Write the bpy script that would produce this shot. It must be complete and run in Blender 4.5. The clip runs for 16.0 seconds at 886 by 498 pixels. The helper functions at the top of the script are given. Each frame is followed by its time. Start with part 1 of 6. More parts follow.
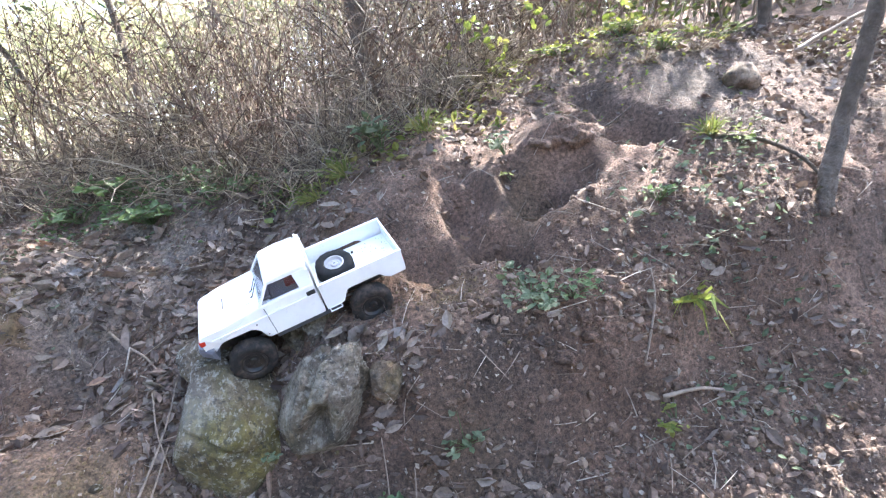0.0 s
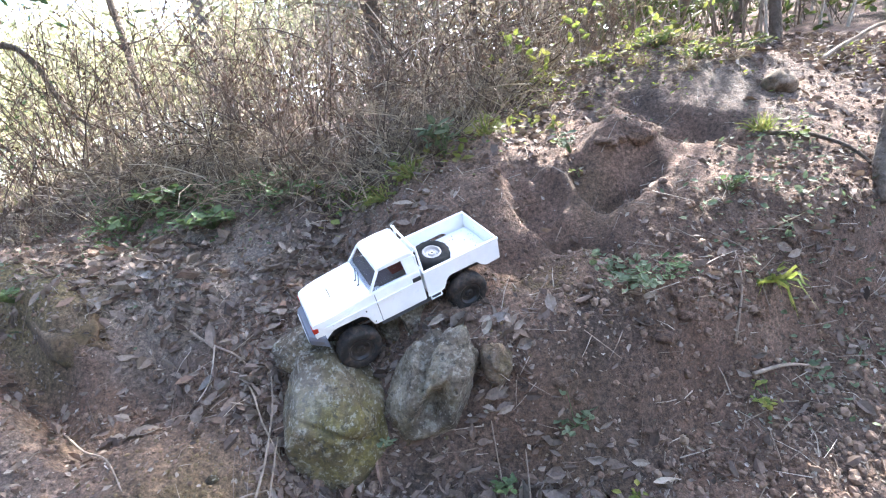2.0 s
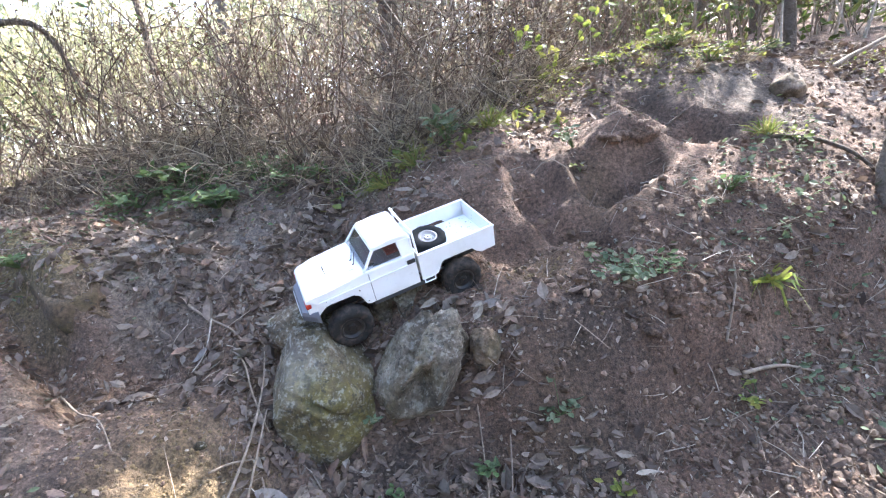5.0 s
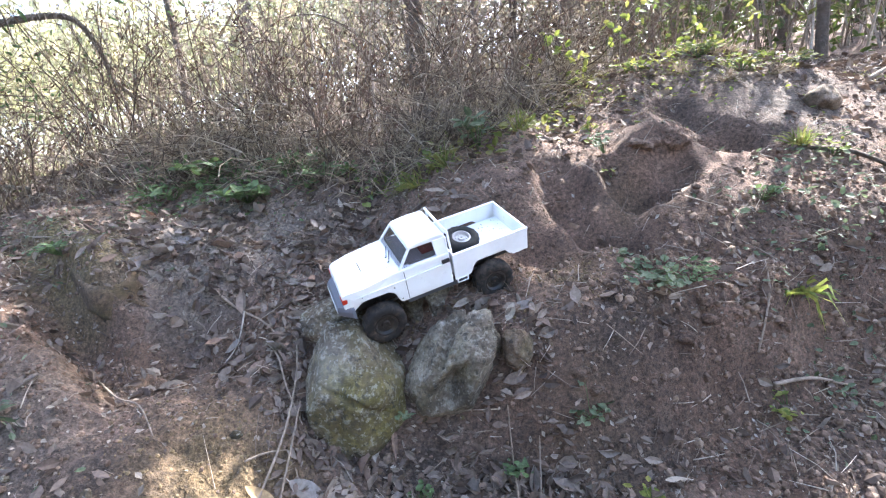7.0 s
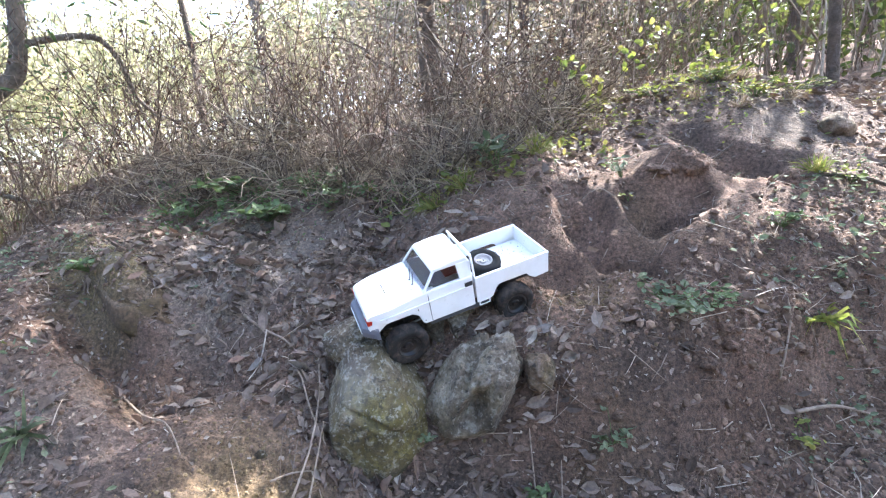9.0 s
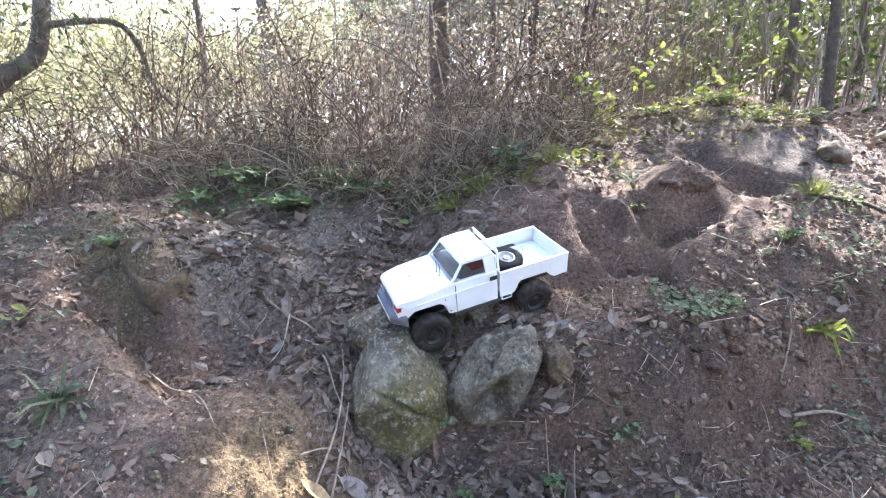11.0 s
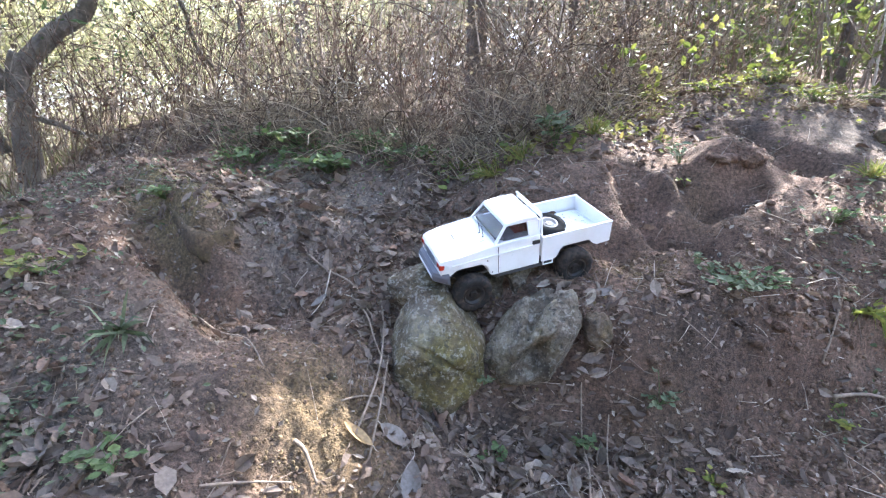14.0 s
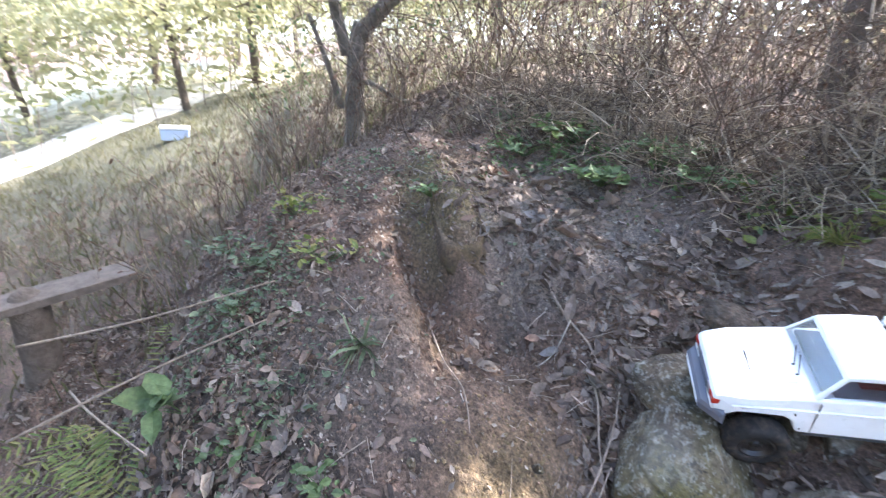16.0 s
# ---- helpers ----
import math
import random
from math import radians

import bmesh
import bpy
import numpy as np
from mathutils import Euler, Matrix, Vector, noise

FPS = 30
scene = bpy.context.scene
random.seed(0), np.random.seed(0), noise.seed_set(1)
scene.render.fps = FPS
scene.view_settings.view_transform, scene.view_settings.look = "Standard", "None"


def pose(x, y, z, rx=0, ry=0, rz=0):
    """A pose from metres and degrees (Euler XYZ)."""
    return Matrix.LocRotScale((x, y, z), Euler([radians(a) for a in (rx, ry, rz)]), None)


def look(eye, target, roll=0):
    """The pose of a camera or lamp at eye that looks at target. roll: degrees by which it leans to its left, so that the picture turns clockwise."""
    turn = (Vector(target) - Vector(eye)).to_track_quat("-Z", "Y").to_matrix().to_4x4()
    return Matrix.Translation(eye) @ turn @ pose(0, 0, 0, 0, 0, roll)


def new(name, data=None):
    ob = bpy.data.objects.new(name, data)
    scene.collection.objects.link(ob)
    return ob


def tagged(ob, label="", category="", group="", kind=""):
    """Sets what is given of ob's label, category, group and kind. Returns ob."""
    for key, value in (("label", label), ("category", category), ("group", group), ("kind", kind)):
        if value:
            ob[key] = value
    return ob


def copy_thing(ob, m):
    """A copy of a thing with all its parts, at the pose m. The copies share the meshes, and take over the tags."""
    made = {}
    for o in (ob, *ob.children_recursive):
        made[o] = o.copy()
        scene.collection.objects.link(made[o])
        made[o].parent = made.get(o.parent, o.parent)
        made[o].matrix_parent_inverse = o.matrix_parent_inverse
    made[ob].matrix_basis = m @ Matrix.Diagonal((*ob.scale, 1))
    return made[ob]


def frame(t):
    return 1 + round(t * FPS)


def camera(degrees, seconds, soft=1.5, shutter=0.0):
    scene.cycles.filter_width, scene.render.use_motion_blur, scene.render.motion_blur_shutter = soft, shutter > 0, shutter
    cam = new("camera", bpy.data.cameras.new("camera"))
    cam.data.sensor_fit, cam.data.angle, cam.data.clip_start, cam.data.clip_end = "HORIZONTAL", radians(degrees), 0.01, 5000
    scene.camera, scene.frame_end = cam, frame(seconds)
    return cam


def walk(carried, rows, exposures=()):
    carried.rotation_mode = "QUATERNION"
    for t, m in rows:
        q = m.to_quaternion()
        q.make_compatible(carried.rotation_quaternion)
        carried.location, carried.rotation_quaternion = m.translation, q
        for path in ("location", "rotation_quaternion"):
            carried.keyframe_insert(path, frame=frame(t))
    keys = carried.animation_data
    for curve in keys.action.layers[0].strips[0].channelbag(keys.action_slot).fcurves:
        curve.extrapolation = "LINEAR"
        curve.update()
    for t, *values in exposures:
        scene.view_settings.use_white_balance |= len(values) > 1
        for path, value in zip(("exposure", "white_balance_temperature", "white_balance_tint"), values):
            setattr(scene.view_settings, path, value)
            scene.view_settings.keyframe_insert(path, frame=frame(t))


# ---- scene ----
cam = camera(88.0, 16.0, soft=1.2, shutter=0.2)
PATH = [
    (0, 0.1295, -0.0617, 1.2610, 73.47, 8.48, 4.52),
    (0.5, 0.1462, -0.0109, 1.2249, 71.12, 10.31, 6.04),
    (1, -0.0105, -0.0539, 1.2305, 72.49, 10.90, 3.76),
    (1.5, -0.1353, -0.1286, 1.2257, 75.19, 9.28, 0.61),
    (2, -0.1770, -0.1421, 1.2263, 76.14, 8.94, 1.99),
    (2.5, -0.1264, -0.1323, 1.2237, 75.11, 9.59, 0.03),
    (3, -0.1681, -0.1355, 1.2142, 75.74, 8.56, 3.46),
    (5.5, -0.1473, -0.1707, 1.1822, 76.86, 6.24, 3.64),
    (6, -0.1768, -0.1780, 1.1938, 77.33, 5.87, 4.25),
    (6.5, -0.2264, -0.1840, 1.2026, 77.30, 5.27, 5.36),
    (7, -0.2121, -0.1824, 1.1888, 76.86, 4.98, 5.18),
    (7.5, -0.1923, -0.1777, 1.1872, 77.17, 5.42, 4.59),
    (8, -0.2175, -0.1781, 1.1933, 77.25, 5.87, 4.79),
    (8.5, -0.2565, -0.1895, 1.2126, 77.08, 4.98, 6.24),
    (9, -0.2572, -0.2008, 1.2196, 78.68, 4.38, 5.89),
    (11.5, -0.4001, -0.3011, 1.1737, 79.86, -0.10, 5.76),
    (12, -0.4331, -0.3211, 1.1582, 78.04, -1.34, 7.97),
    (12.5, -0.4537, -0.3245, 1.1720, 77.26, 0.10, 9.87),
    (13, -0.4399, -0.3125, 1.1718, 77.09, 0.65, 9.77),
    (13.5, -0.4233, -0.3044, 1.1572, 77.41, 0.73, 8.88),
    (14, -0.4261, -0.3032, 1.1390, 77.48, -1.39, 7.81),
    (14.5, -0.4412, -0.2956, 1.0964, 76.87, -6.82, 7.01),
    (15, -0.6160, -0.2260, 1.1950, 74.54, -6.18, 11.31),
    (15.5, -0.6090, -0.1690, 1.4130, 65.58, -9.87, 27.06),
    (16, -0.5410, -0.0460, 1.3700, 68.23, -5.03, 41.42),
]
walk(cam, [(t, pose(x, y, z, rx, ry, rz)) for t, x, y, z, rx, ry, rz in PATH], [(0, 4.02, 6100, 11), (3, 3.98, 6100, 11), (5.5, 3.91, 6100, 11), (9, 3.90, 6100, 11), (12, 3.90, 6100, 11), (13.2, 3.75, 6100, 11), (14.5, 3.98, 6100, 11), (15, 4.12, 6100, 11), (15.5, 4.14, 6100, 11), (16, 3.88, 6100, 11)])

# ---- light and sky ----
SUN_FROM = Vector((0.50, 0.72, 0.0)).normalized()
SUN_HEIGHT = radians(49)
SUN_WAY = Vector((SUN_FROM.x * math.cos(SUN_HEIGHT), SUN_FROM.y * math.cos(SUN_HEIGHT), math.sin(SUN_HEIGHT)))
world = bpy.data.worlds.new("world")
scene.world = world
world.use_nodes = True
sky = world.node_tree.nodes.new("ShaderNodeTexSky")
sky.sky_type, sky.sun_disc = "NISHITA", False
sky.sun_elevation, sky.sun_rotation = SUN_HEIGHT, math.atan2(SUN_FROM.x, SUN_FROM.y)
sky.air_density, sky.dust_density, sky.ozone_density = 0.85, 3.2, 0.8
world.node_tree.links.new(sky.outputs[0], world.node_tree.nodes["Background"].inputs[0])
world.node_tree.nodes["Background"].inputs[1].default_value = 0.15
sun = new("sun", bpy.data.lights.new("sun", "SUN"))
sun.data.energy, sun.data.angle, sun.data.color = 1.95, radians(0.5), (1.0, 0.95, 0.87)
sun.matrix_world = look(SUN_WAY * 50, (0, 0, 0))


# ---- materials ----
def material(name, rough=0.9, metal=0.0):
    m = bpy.data.materials.new(name)
    m.use_nodes = True
    b = m.node_tree.nodes["Principled BSDF"]
    b.inputs["Roughness"].default_value, b.inputs["Metallic"].default_value = rough, metal
    return m, m.node_tree, b


def node(tree, kind, **inputs):
    n = tree.nodes.new(kind)
    for key, value in inputs.items():
        key = key.replace("_", " ")
        if isinstance(value, bpy.types.NodeSocket):
            tree.links.new(value, n.inputs[key])
        else:
            n.inputs[key].default_value = value
    return n


def noise_of(tree, scale, detail=4.0, rough=0.55, shift=0.0):
    geo = tree.nodes.new("ShaderNodeNewGeometry")
    mapping = node(tree, "ShaderNodeMapping", Vector=geo.outputs["Position"], Location=(shift, shift * 0.7, shift * 0.3))
    return node(tree, "ShaderNodeTexNoise", Vector=mapping.outputs[0], Scale=scale, Detail=detail, Roughness=rough).outputs[0]


def ramp(tree, fac, stops):
    r = tree.nodes.new("ShaderNodeValToRGB")
    tree.links.new(fac, r.inputs[0])
    while len(r.color_ramp.elements) < len(stops):
        r.color_ramp.elements.new(0.5)
    for e, (at, c) in zip(r.color_ramp.elements, stops):
        e.position, e.color = at, (*c, 1.0) if len(c) == 3 else c
    return r.outputs[0]


def mix(tree, fac, a, b, kind="MIX"):
    m = tree.nodes.new("ShaderNodeMix")
    m.data_type, m.blend_type = "RGBA", kind
    for socket, value in ((m.inputs[0], fac), (m.inputs[6], a), (m.inputs[7], b)):
        if isinstance(value, bpy.types.NodeSocket):
            tree.links.new(value, socket)
        else:
            socket.default_value = (*value, 1.0) if isinstance(value, tuple) else value
    return m.outputs[2]


def bump(tree, b, height, strength, distance):
    n = node(tree, "ShaderNodeBump", Height=height, Strength=strength, Distance=distance)
    tree.links.new(n.outputs[0], b.inputs["Normal"])


def random_of(tree, pieces=False):
    if pieces:
        return tree.nodes.new("ShaderNodeObjectInfo").outputs["Random"]
    return tree.nodes.new("ShaderNodeNewGeometry").outputs["Random Per Island"]


def spot(tree, x, y, radius, soft=0.5, z=None):
    """1 inside a round stretch of the plan (or of space, with z), 0 outside, with an uneven rim."""
    geo = tree.nodes.new("ShaderNodeNewGeometry")
    flat = node(tree, "ShaderNodeVectorMath", Vector=geo.outputs["Position"])
    flat.operation = "MULTIPLY"
    flat.inputs[1].default_value = (1, 1, 0 if z is None else 1)
    off = tree.nodes.new("ShaderNodeVectorMath")
    off.operation = "DISTANCE"
    tree.links.new(flat.outputs[0], off.inputs[0])
    off.inputs[1].default_value = (x, y, z or 0)
    rough = node(tree, "ShaderNodeMath", Value=noise_of(tree, 9, 5, 0.6, x))
    rough.operation, rough.inputs[1].default_value = "MULTIPLY_ADD", radius * 1.2
    rough.inputs[2].default_value = -radius * 0.6
    total = tree.nodes.new("ShaderNodeMath")
    total.operation = "ADD"
    tree.links.new(off.outputs["Value"], total.inputs[0])
    tree.links.new(rough.outputs[0], total.inputs[1])
    fall = node(tree, "ShaderNodeMapRange", Value=total.outputs[0])
    for i, v in enumerate((radius * (1 - soft), radius * (1 + soft), 1.0, 0.0)):
        fall.inputs[i + 1].default_value = v
    return fall.outputs[0]


def soil_material():
    m, tree, b = material("soil", 0.95)
    c = ramp(tree, noise_of(tree, 3.0, 8, 0.62), [(0.32, (0.054, 0.037, 0.029)), (0.46, (0.112, 0.075, 0.058)), (0.58, (0.166, 0.108, 0.081)), (0.72, (0.248, 0.168, 0.126))])
    fine = ramp(tree, noise_of(tree, 90, 6, 0.7, 3.0), [(0.34, (0.36, 0.35, 0.35)), (0.5, (0.95, 0.95, 0.95)), (0.66, (1.6, 1.55, 1.5))])
    fine = mix(tree, 1.0, fine, ramp(tree, noise_of(tree, 270, 3, 0.6, 6.0), [(0.36, (0.82, 0.82, 0.82)), (0.5, (1, 1, 1)), (0.64, (1.18, 1.17, 1.15))]), "MULTIPLY")
    c = mix(tree, 1.0, c, ramp(tree, noise_of(tree, 9.5, 6, 0.65, 8.0), [(0.36, (0.55, 0.54, 0.54)), (0.5, (1, 1, 1)), (0.64, (1.35, 1.33, 1.3))]), "MULTIPLY")
    c = mix(tree, 1.0, c, fine, "MULTIPLY")
    # Browner cut soil; in bowls and under the lip it also stands for shade.
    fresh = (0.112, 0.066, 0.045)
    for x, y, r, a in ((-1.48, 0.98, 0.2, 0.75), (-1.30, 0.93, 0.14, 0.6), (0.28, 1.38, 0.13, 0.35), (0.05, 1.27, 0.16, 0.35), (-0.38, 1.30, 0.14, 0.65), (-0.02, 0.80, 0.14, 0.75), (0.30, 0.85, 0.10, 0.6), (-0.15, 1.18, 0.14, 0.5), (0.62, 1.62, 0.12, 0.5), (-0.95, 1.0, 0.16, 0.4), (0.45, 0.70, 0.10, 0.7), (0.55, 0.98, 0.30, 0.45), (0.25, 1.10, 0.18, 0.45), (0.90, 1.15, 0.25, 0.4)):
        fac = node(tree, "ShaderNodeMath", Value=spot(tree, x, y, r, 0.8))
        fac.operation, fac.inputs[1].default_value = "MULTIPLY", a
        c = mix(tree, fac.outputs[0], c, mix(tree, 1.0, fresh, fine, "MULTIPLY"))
    orange = (0.16, 0.112, 0.056)
    for x, y, r, a in ((-0.98, 0.80, 0.13, 0.18), (-1.27, 0.80, 0.10, 0.2), (-0.81, 0.60, 0.14, 0.75), (-0.03, 1.08, 0.08, 0.45), (0.25, 1.33, 0.07, 0.35), (0.02, 0.80, 0.10, 0.15)):
        fac = node(tree, "ShaderNodeMath", Value=spot(tree, x, y, r, 0.7))
        fac.operation, fac.inputs[1].default_value = "MULTIPLY", a
        c = mix(tree, fac.outputs[0], c, mix(tree, 1.0, orange, fine, "MULTIPLY"))
    # Pale dust; at the brush foot it also puts skylight into the soil.
    dust = (0.205, 0.18, 0.16)
    for x, y, r, a in ((-1.2, 1.22, 0.17, 0.75), (-1.32, 1.45, 0.22, 0.65), (-1.05, 1.38, 0.2, 0.5), (-1.35, 0.52, 0.2, 0.5), (0.95, 1.9, 0.3, 0.3)):
        fac = node(tree, "ShaderNodeMath", Value=spot(tree, x, y, r, 0.7))
        fac.operation, fac.inputs[1].default_value = "MULTIPLY", a
        c = mix(tree, fac.outputs[0], c, mix(tree, 1.0, dust, fine, "MULTIPLY"))
    # Dark litter soil, with the slope foot's shade put into its colour too.
    humus_shade = (0.045, 0.036, 0.031)
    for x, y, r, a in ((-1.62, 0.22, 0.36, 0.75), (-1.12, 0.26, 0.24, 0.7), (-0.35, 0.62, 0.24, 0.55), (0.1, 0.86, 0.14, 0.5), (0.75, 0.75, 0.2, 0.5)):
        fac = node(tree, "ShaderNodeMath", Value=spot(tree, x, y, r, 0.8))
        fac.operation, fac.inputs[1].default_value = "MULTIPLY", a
        c = mix(tree, fac.outputs[0], c, mix(tree, 1.0, humus_shade, fine, "MULTIPLY"))
    dry_moss = (0.165, 0.135, 0.062)
    for x, y, r, a in ((-1.56, 1.19, 0.12, 0.75), (-1.42, 1.09, 0.09, 0.7), (-1.70, 1.28, 0.12, 0.6)):
        fac = node(tree, "ShaderNodeMath", Value=spot(tree, x, y, r, 0.8))
        fac.operation, fac.inputs[1].default_value = "MULTIPLY", a
        c = mix(tree, fac.outputs[0], c, mix(tree, 1.0, dry_moss, fine, "MULTIPLY"))
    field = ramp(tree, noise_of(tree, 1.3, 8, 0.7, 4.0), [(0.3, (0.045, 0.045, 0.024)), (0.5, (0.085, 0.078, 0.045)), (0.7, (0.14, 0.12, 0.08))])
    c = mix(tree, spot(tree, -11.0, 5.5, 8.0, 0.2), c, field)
    # Ground past the road paled so its colour stands for blown-out glare.
    far_glare = ramp(tree, noise_of(tree, 2.1, 7, 0.7, 14.0), [(0.35, (0.20, 0.18, 0.11)), (0.55, (0.36, 0.33, 0.23)), (0.7, (0.46, 0.43, 0.32))])
    c = mix(tree, spot(tree, -15.6, 5.0, 5.6, 0.15), c, far_glare)
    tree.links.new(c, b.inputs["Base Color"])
    bump(tree, b, mix(tree, 0.5, noise_of(tree, 45, 6, 0.7), noise_of(tree, 170, 4, 0.7, 1.0)), 1.0, 0.016)
    return m


def rock_material(name, tone, mossy=1.0, lichen=0.4):
    m, tree, b = material(name, 0.9)
    c = ramp(tree, noise_of(tree, 9, 7, 0.6), [(0.34, (0.055, 0.048, 0.040)), (0.46, (0.13, 0.118, 0.104)), (0.58, (0.23, 0.22, 0.205)), (0.70, (0.40, 0.39, 0.37))])
    c = mix(tree, 1.0, c, tone, "MULTIPLY")
    pits = ramp(tree, noise_of(tree, 110, 5, 0.7, 2.0), [(0.34, (0.45, 0.44, 0.42)), (0.5, (1, 1, 1)), (0.66, (1.4, 1.4, 1.38))])
    c = mix(tree, 1.0, c, pits, "MULTIPLY")
    c = mix(tree, ramp(tree, noise_of(tree, 42, 7, 0.75, 11.0), [(0.53, (0, 0, 0)), (0.60, (lichen, lichen, lichen))]), c, (0.42, 0.405, 0.365))
    moss = ramp(tree, noise_of(tree, 60, 6, 0.7, 5.0), [(0.3, (0.042, 0.040, 0.014)), (0.52, (0.15, 0.128, 0.034)), (0.75, (0.33, 0.265, 0.085))])
    thick = ramp(tree, noise_of(tree, 9, 6, 0.65, 7.0), [(0.48, (0, 0, 0)), (0.64, (0.42, 0.42, 0.42))])
    low = node(tree, "ShaderNodeMath", Value=spot(tree, -0.495, 0.74, 0.14, 0.9, 0.57))
    low.operation, low.inputs[1].default_value = "MULTIPLY", mossy
    both = node(tree, "ShaderNodeMath", Value=low.outputs[0])
    both.operation = "MULTIPLY"
    tree.links.new(ramp(tree, noise_of(tree, 14, 6, 0.7, 9.0), [(0.36, (0.12, 0.12, 0.12)), (0.60, (0.95, 0.95, 0.95))]), both.inputs[1])
    c = mix(tree, thick, c, mix(tree, 0.5, moss, c))
    c = mix(tree, both.outputs[0], c, mix(tree, 0.12, moss, c))
    c = mix(tree, ramp(tree, noise_of(tree, 85, 4, 0.6, 21.0), [(0.58, (0, 0, 0)), (0.63, (lichen, lichen, lichen))]), c, (0.40, 0.385, 0.34))
    c = mix(tree, ramp(tree, noise_of(tree, 55, 5, 0.65, 31.0), [(0.36, (0.75, 0.75, 0.75)), (0.42, (0, 0, 0))]), c, (0.028, 0.026, 0.022))
    pale = node(tree, "ShaderNodeMath", Value=spot(tree, -0.64, 0.80, 0.05, 0.8, 0.70))
    pale.operation, pale.inputs[1].default_value = "MULTIPLY", 0.22
    c = mix(tree, pale.outputs[0], c, (0.50, 0.48, 0.45))
    tree.links.new(c, b.inputs["Base Color"])
    bump(tree, b, mix(tree, 0.5, noise_of(tree, 38, 8, 0.7), noise_of(tree, 150, 5, 0.7)), 1.0, 0.008)
    return m


def leafy(name, colours, pieces=False, glow=0.35, rough=0.6):
    """Thin leaf that lets some light through; its colour changes from leaf to leaf."""
    m, tree, b = material(name, rough)
    stops = [(i / max(1, len(colours) - 1), c) for i, c in enumerate(colours)]
    c = ramp(tree, random_of(tree, pieces), stops)
    c = mix(tree, 1.0, c, ramp(tree, noise_of(tree, 120, 4, 0.6), [(0.3, (0.7, 0.7, 0.7)), (0.7, (1.25, 1.25, 1.25))]), "MULTIPLY")
    tree.links.new(c, b.inputs["Base Color"])
    t = node(tree, "ShaderNodeBsdfTranslucent", Color=c)
    s = node(tree, "ShaderNodeMixShader", Fac=glow)
    tree.links.new(b.outputs[0], s.inputs[1])
    tree.links.new(t.outputs[0], s.inputs[2])
    tree.links.new(s.outputs[0], tree.nodes["Material Output"].inputs[0])
    return m


def stemmy(name, colours, scale=40, rough=0.85, relief=0.004, pieces=False):
    m, tree, b = material(name, rough)
    c = ramp(tree, random_of(tree, pieces), [(i / max(1, len(colours) - 1), k) for i, k in enumerate(colours)])
    c = mix(tree, 1.0, c, ramp(tree, noise_of(tree, scale, 6, 0.65), [(0.3, (0.55, 0.55, 0.55)), (0.7, (1.35, 1.35, 1.35))]), "MULTIPLY")
    tree.links.new(c, b.inputs["Base Color"])
    bump(tree, b, noise_of(tree, scale * 2.5, 5, 0.65), 0.7, relief)
    return m


def plain(name, colour, rough=0.5, metal=0.0, grime=0.15, scale=25, dirt=(0.16, 0.11, 0.08), shine=0.5):
    """Made surface with dust and wear on it."""
    m, tree, b = material(name, rough, metal)
    b.inputs["Specular IOR Level"].default_value = shine
    fac = ramp(tree, noise_of(tree, scale, 6, 0.65), [(0.45, (0, 0, 0)), (0.75, (grime, grime, grime))])
    tree.links.new(mix(tree, fac, colour, dirt), b.inputs["Base Color"])
    tree.links.new(ramp(tree, noise_of(tree, scale * 3, 4, 0.6), [(0.3, (rough * 0.8,) * 3), (0.7, (min(1.0, rough * 1.25),) * 3)]), b.inputs["Roughness"])
    return m


SOIL = soil_material()
ROCK = rock_material("rock", (0.46, 0.365, 0.265), 1.1)
GREY_ROCK = rock_material("grey_rock", (0.72, 0.64, 0.55), 0.12, 0.3)
BROWN_ROCK = rock_material("brown_rock", (0.72, 0.54, 0.42), 0.0, 0.1)
MOSSY_EARTH = rock_material("mossy_earth", (0.55, 0.385, 0.255), 0.0, 0.0)
BARK = stemmy("bark", [(0.085, 0.066, 0.052), (0.125, 0.099, 0.08)], 30, 0.92, 0.03)
PALE_BARK = stemmy("lichen_bark", [(0.15, 0.13, 0.108), (0.19, 0.165, 0.14)], 22, 0.9, 0.05)
STALK = stemmy("dry_stalk", [(0.10, 0.068, 0.052), (0.20, 0.148, 0.112), (0.42, 0.36, 0.30), (0.13, 0.09, 0.07), (0.26, 0.20, 0.15)], 60)
# Greyed leaves: the haze at the wood's edge is put into their colour.
HAZE = leafy("hazy_edge_leaf", [(0.10, 0.105, 0.07), (0.17, 0.16, 0.11), (0.22, 0.20, 0.16), (0.13, 0.115, 0.09)], glow=0.4)
WEED = stemmy("weed_stalk", [(0.060, 0.040, 0.030), (0.115, 0.078, 0.056), (0.24, 0.18, 0.125), (0.080, 0.054, 0.041), (0.16, 0.115, 0.082)], 60)
STRAW = leafy("straw", [(0.15, 0.115, 0.085), (0.40, 0.34, 0.26), (0.27, 0.215, 0.155), (0.12, 0.09, 0.068), (0.34, 0.27, 0.185)], glow=0.25, rough=0.8)
TANGLE = leafy("dry_vine", [(0.045, 0.032, 0.025), (0.09, 0.066, 0.05), (0.42, 0.36, 0.275), (0.06, 0.043, 0.034), (0.30, 0.24, 0.17), (0.05, 0.036, 0.028), (0.38, 0.31, 0.22)], glow=0.2, rough=0.8)
DRY_LEAF = leafy("dead_leaf", [(0.055, 0.038, 0.031), (0.14, 0.10, 0.08), (0.26, 0.21, 0.175), (0.085, 0.058, 0.046), (0.18, 0.14, 0.115), (0.13, 0.084, 0.060), (0.11, 0.085, 0.072)], glow=0.12, rough=0.75)
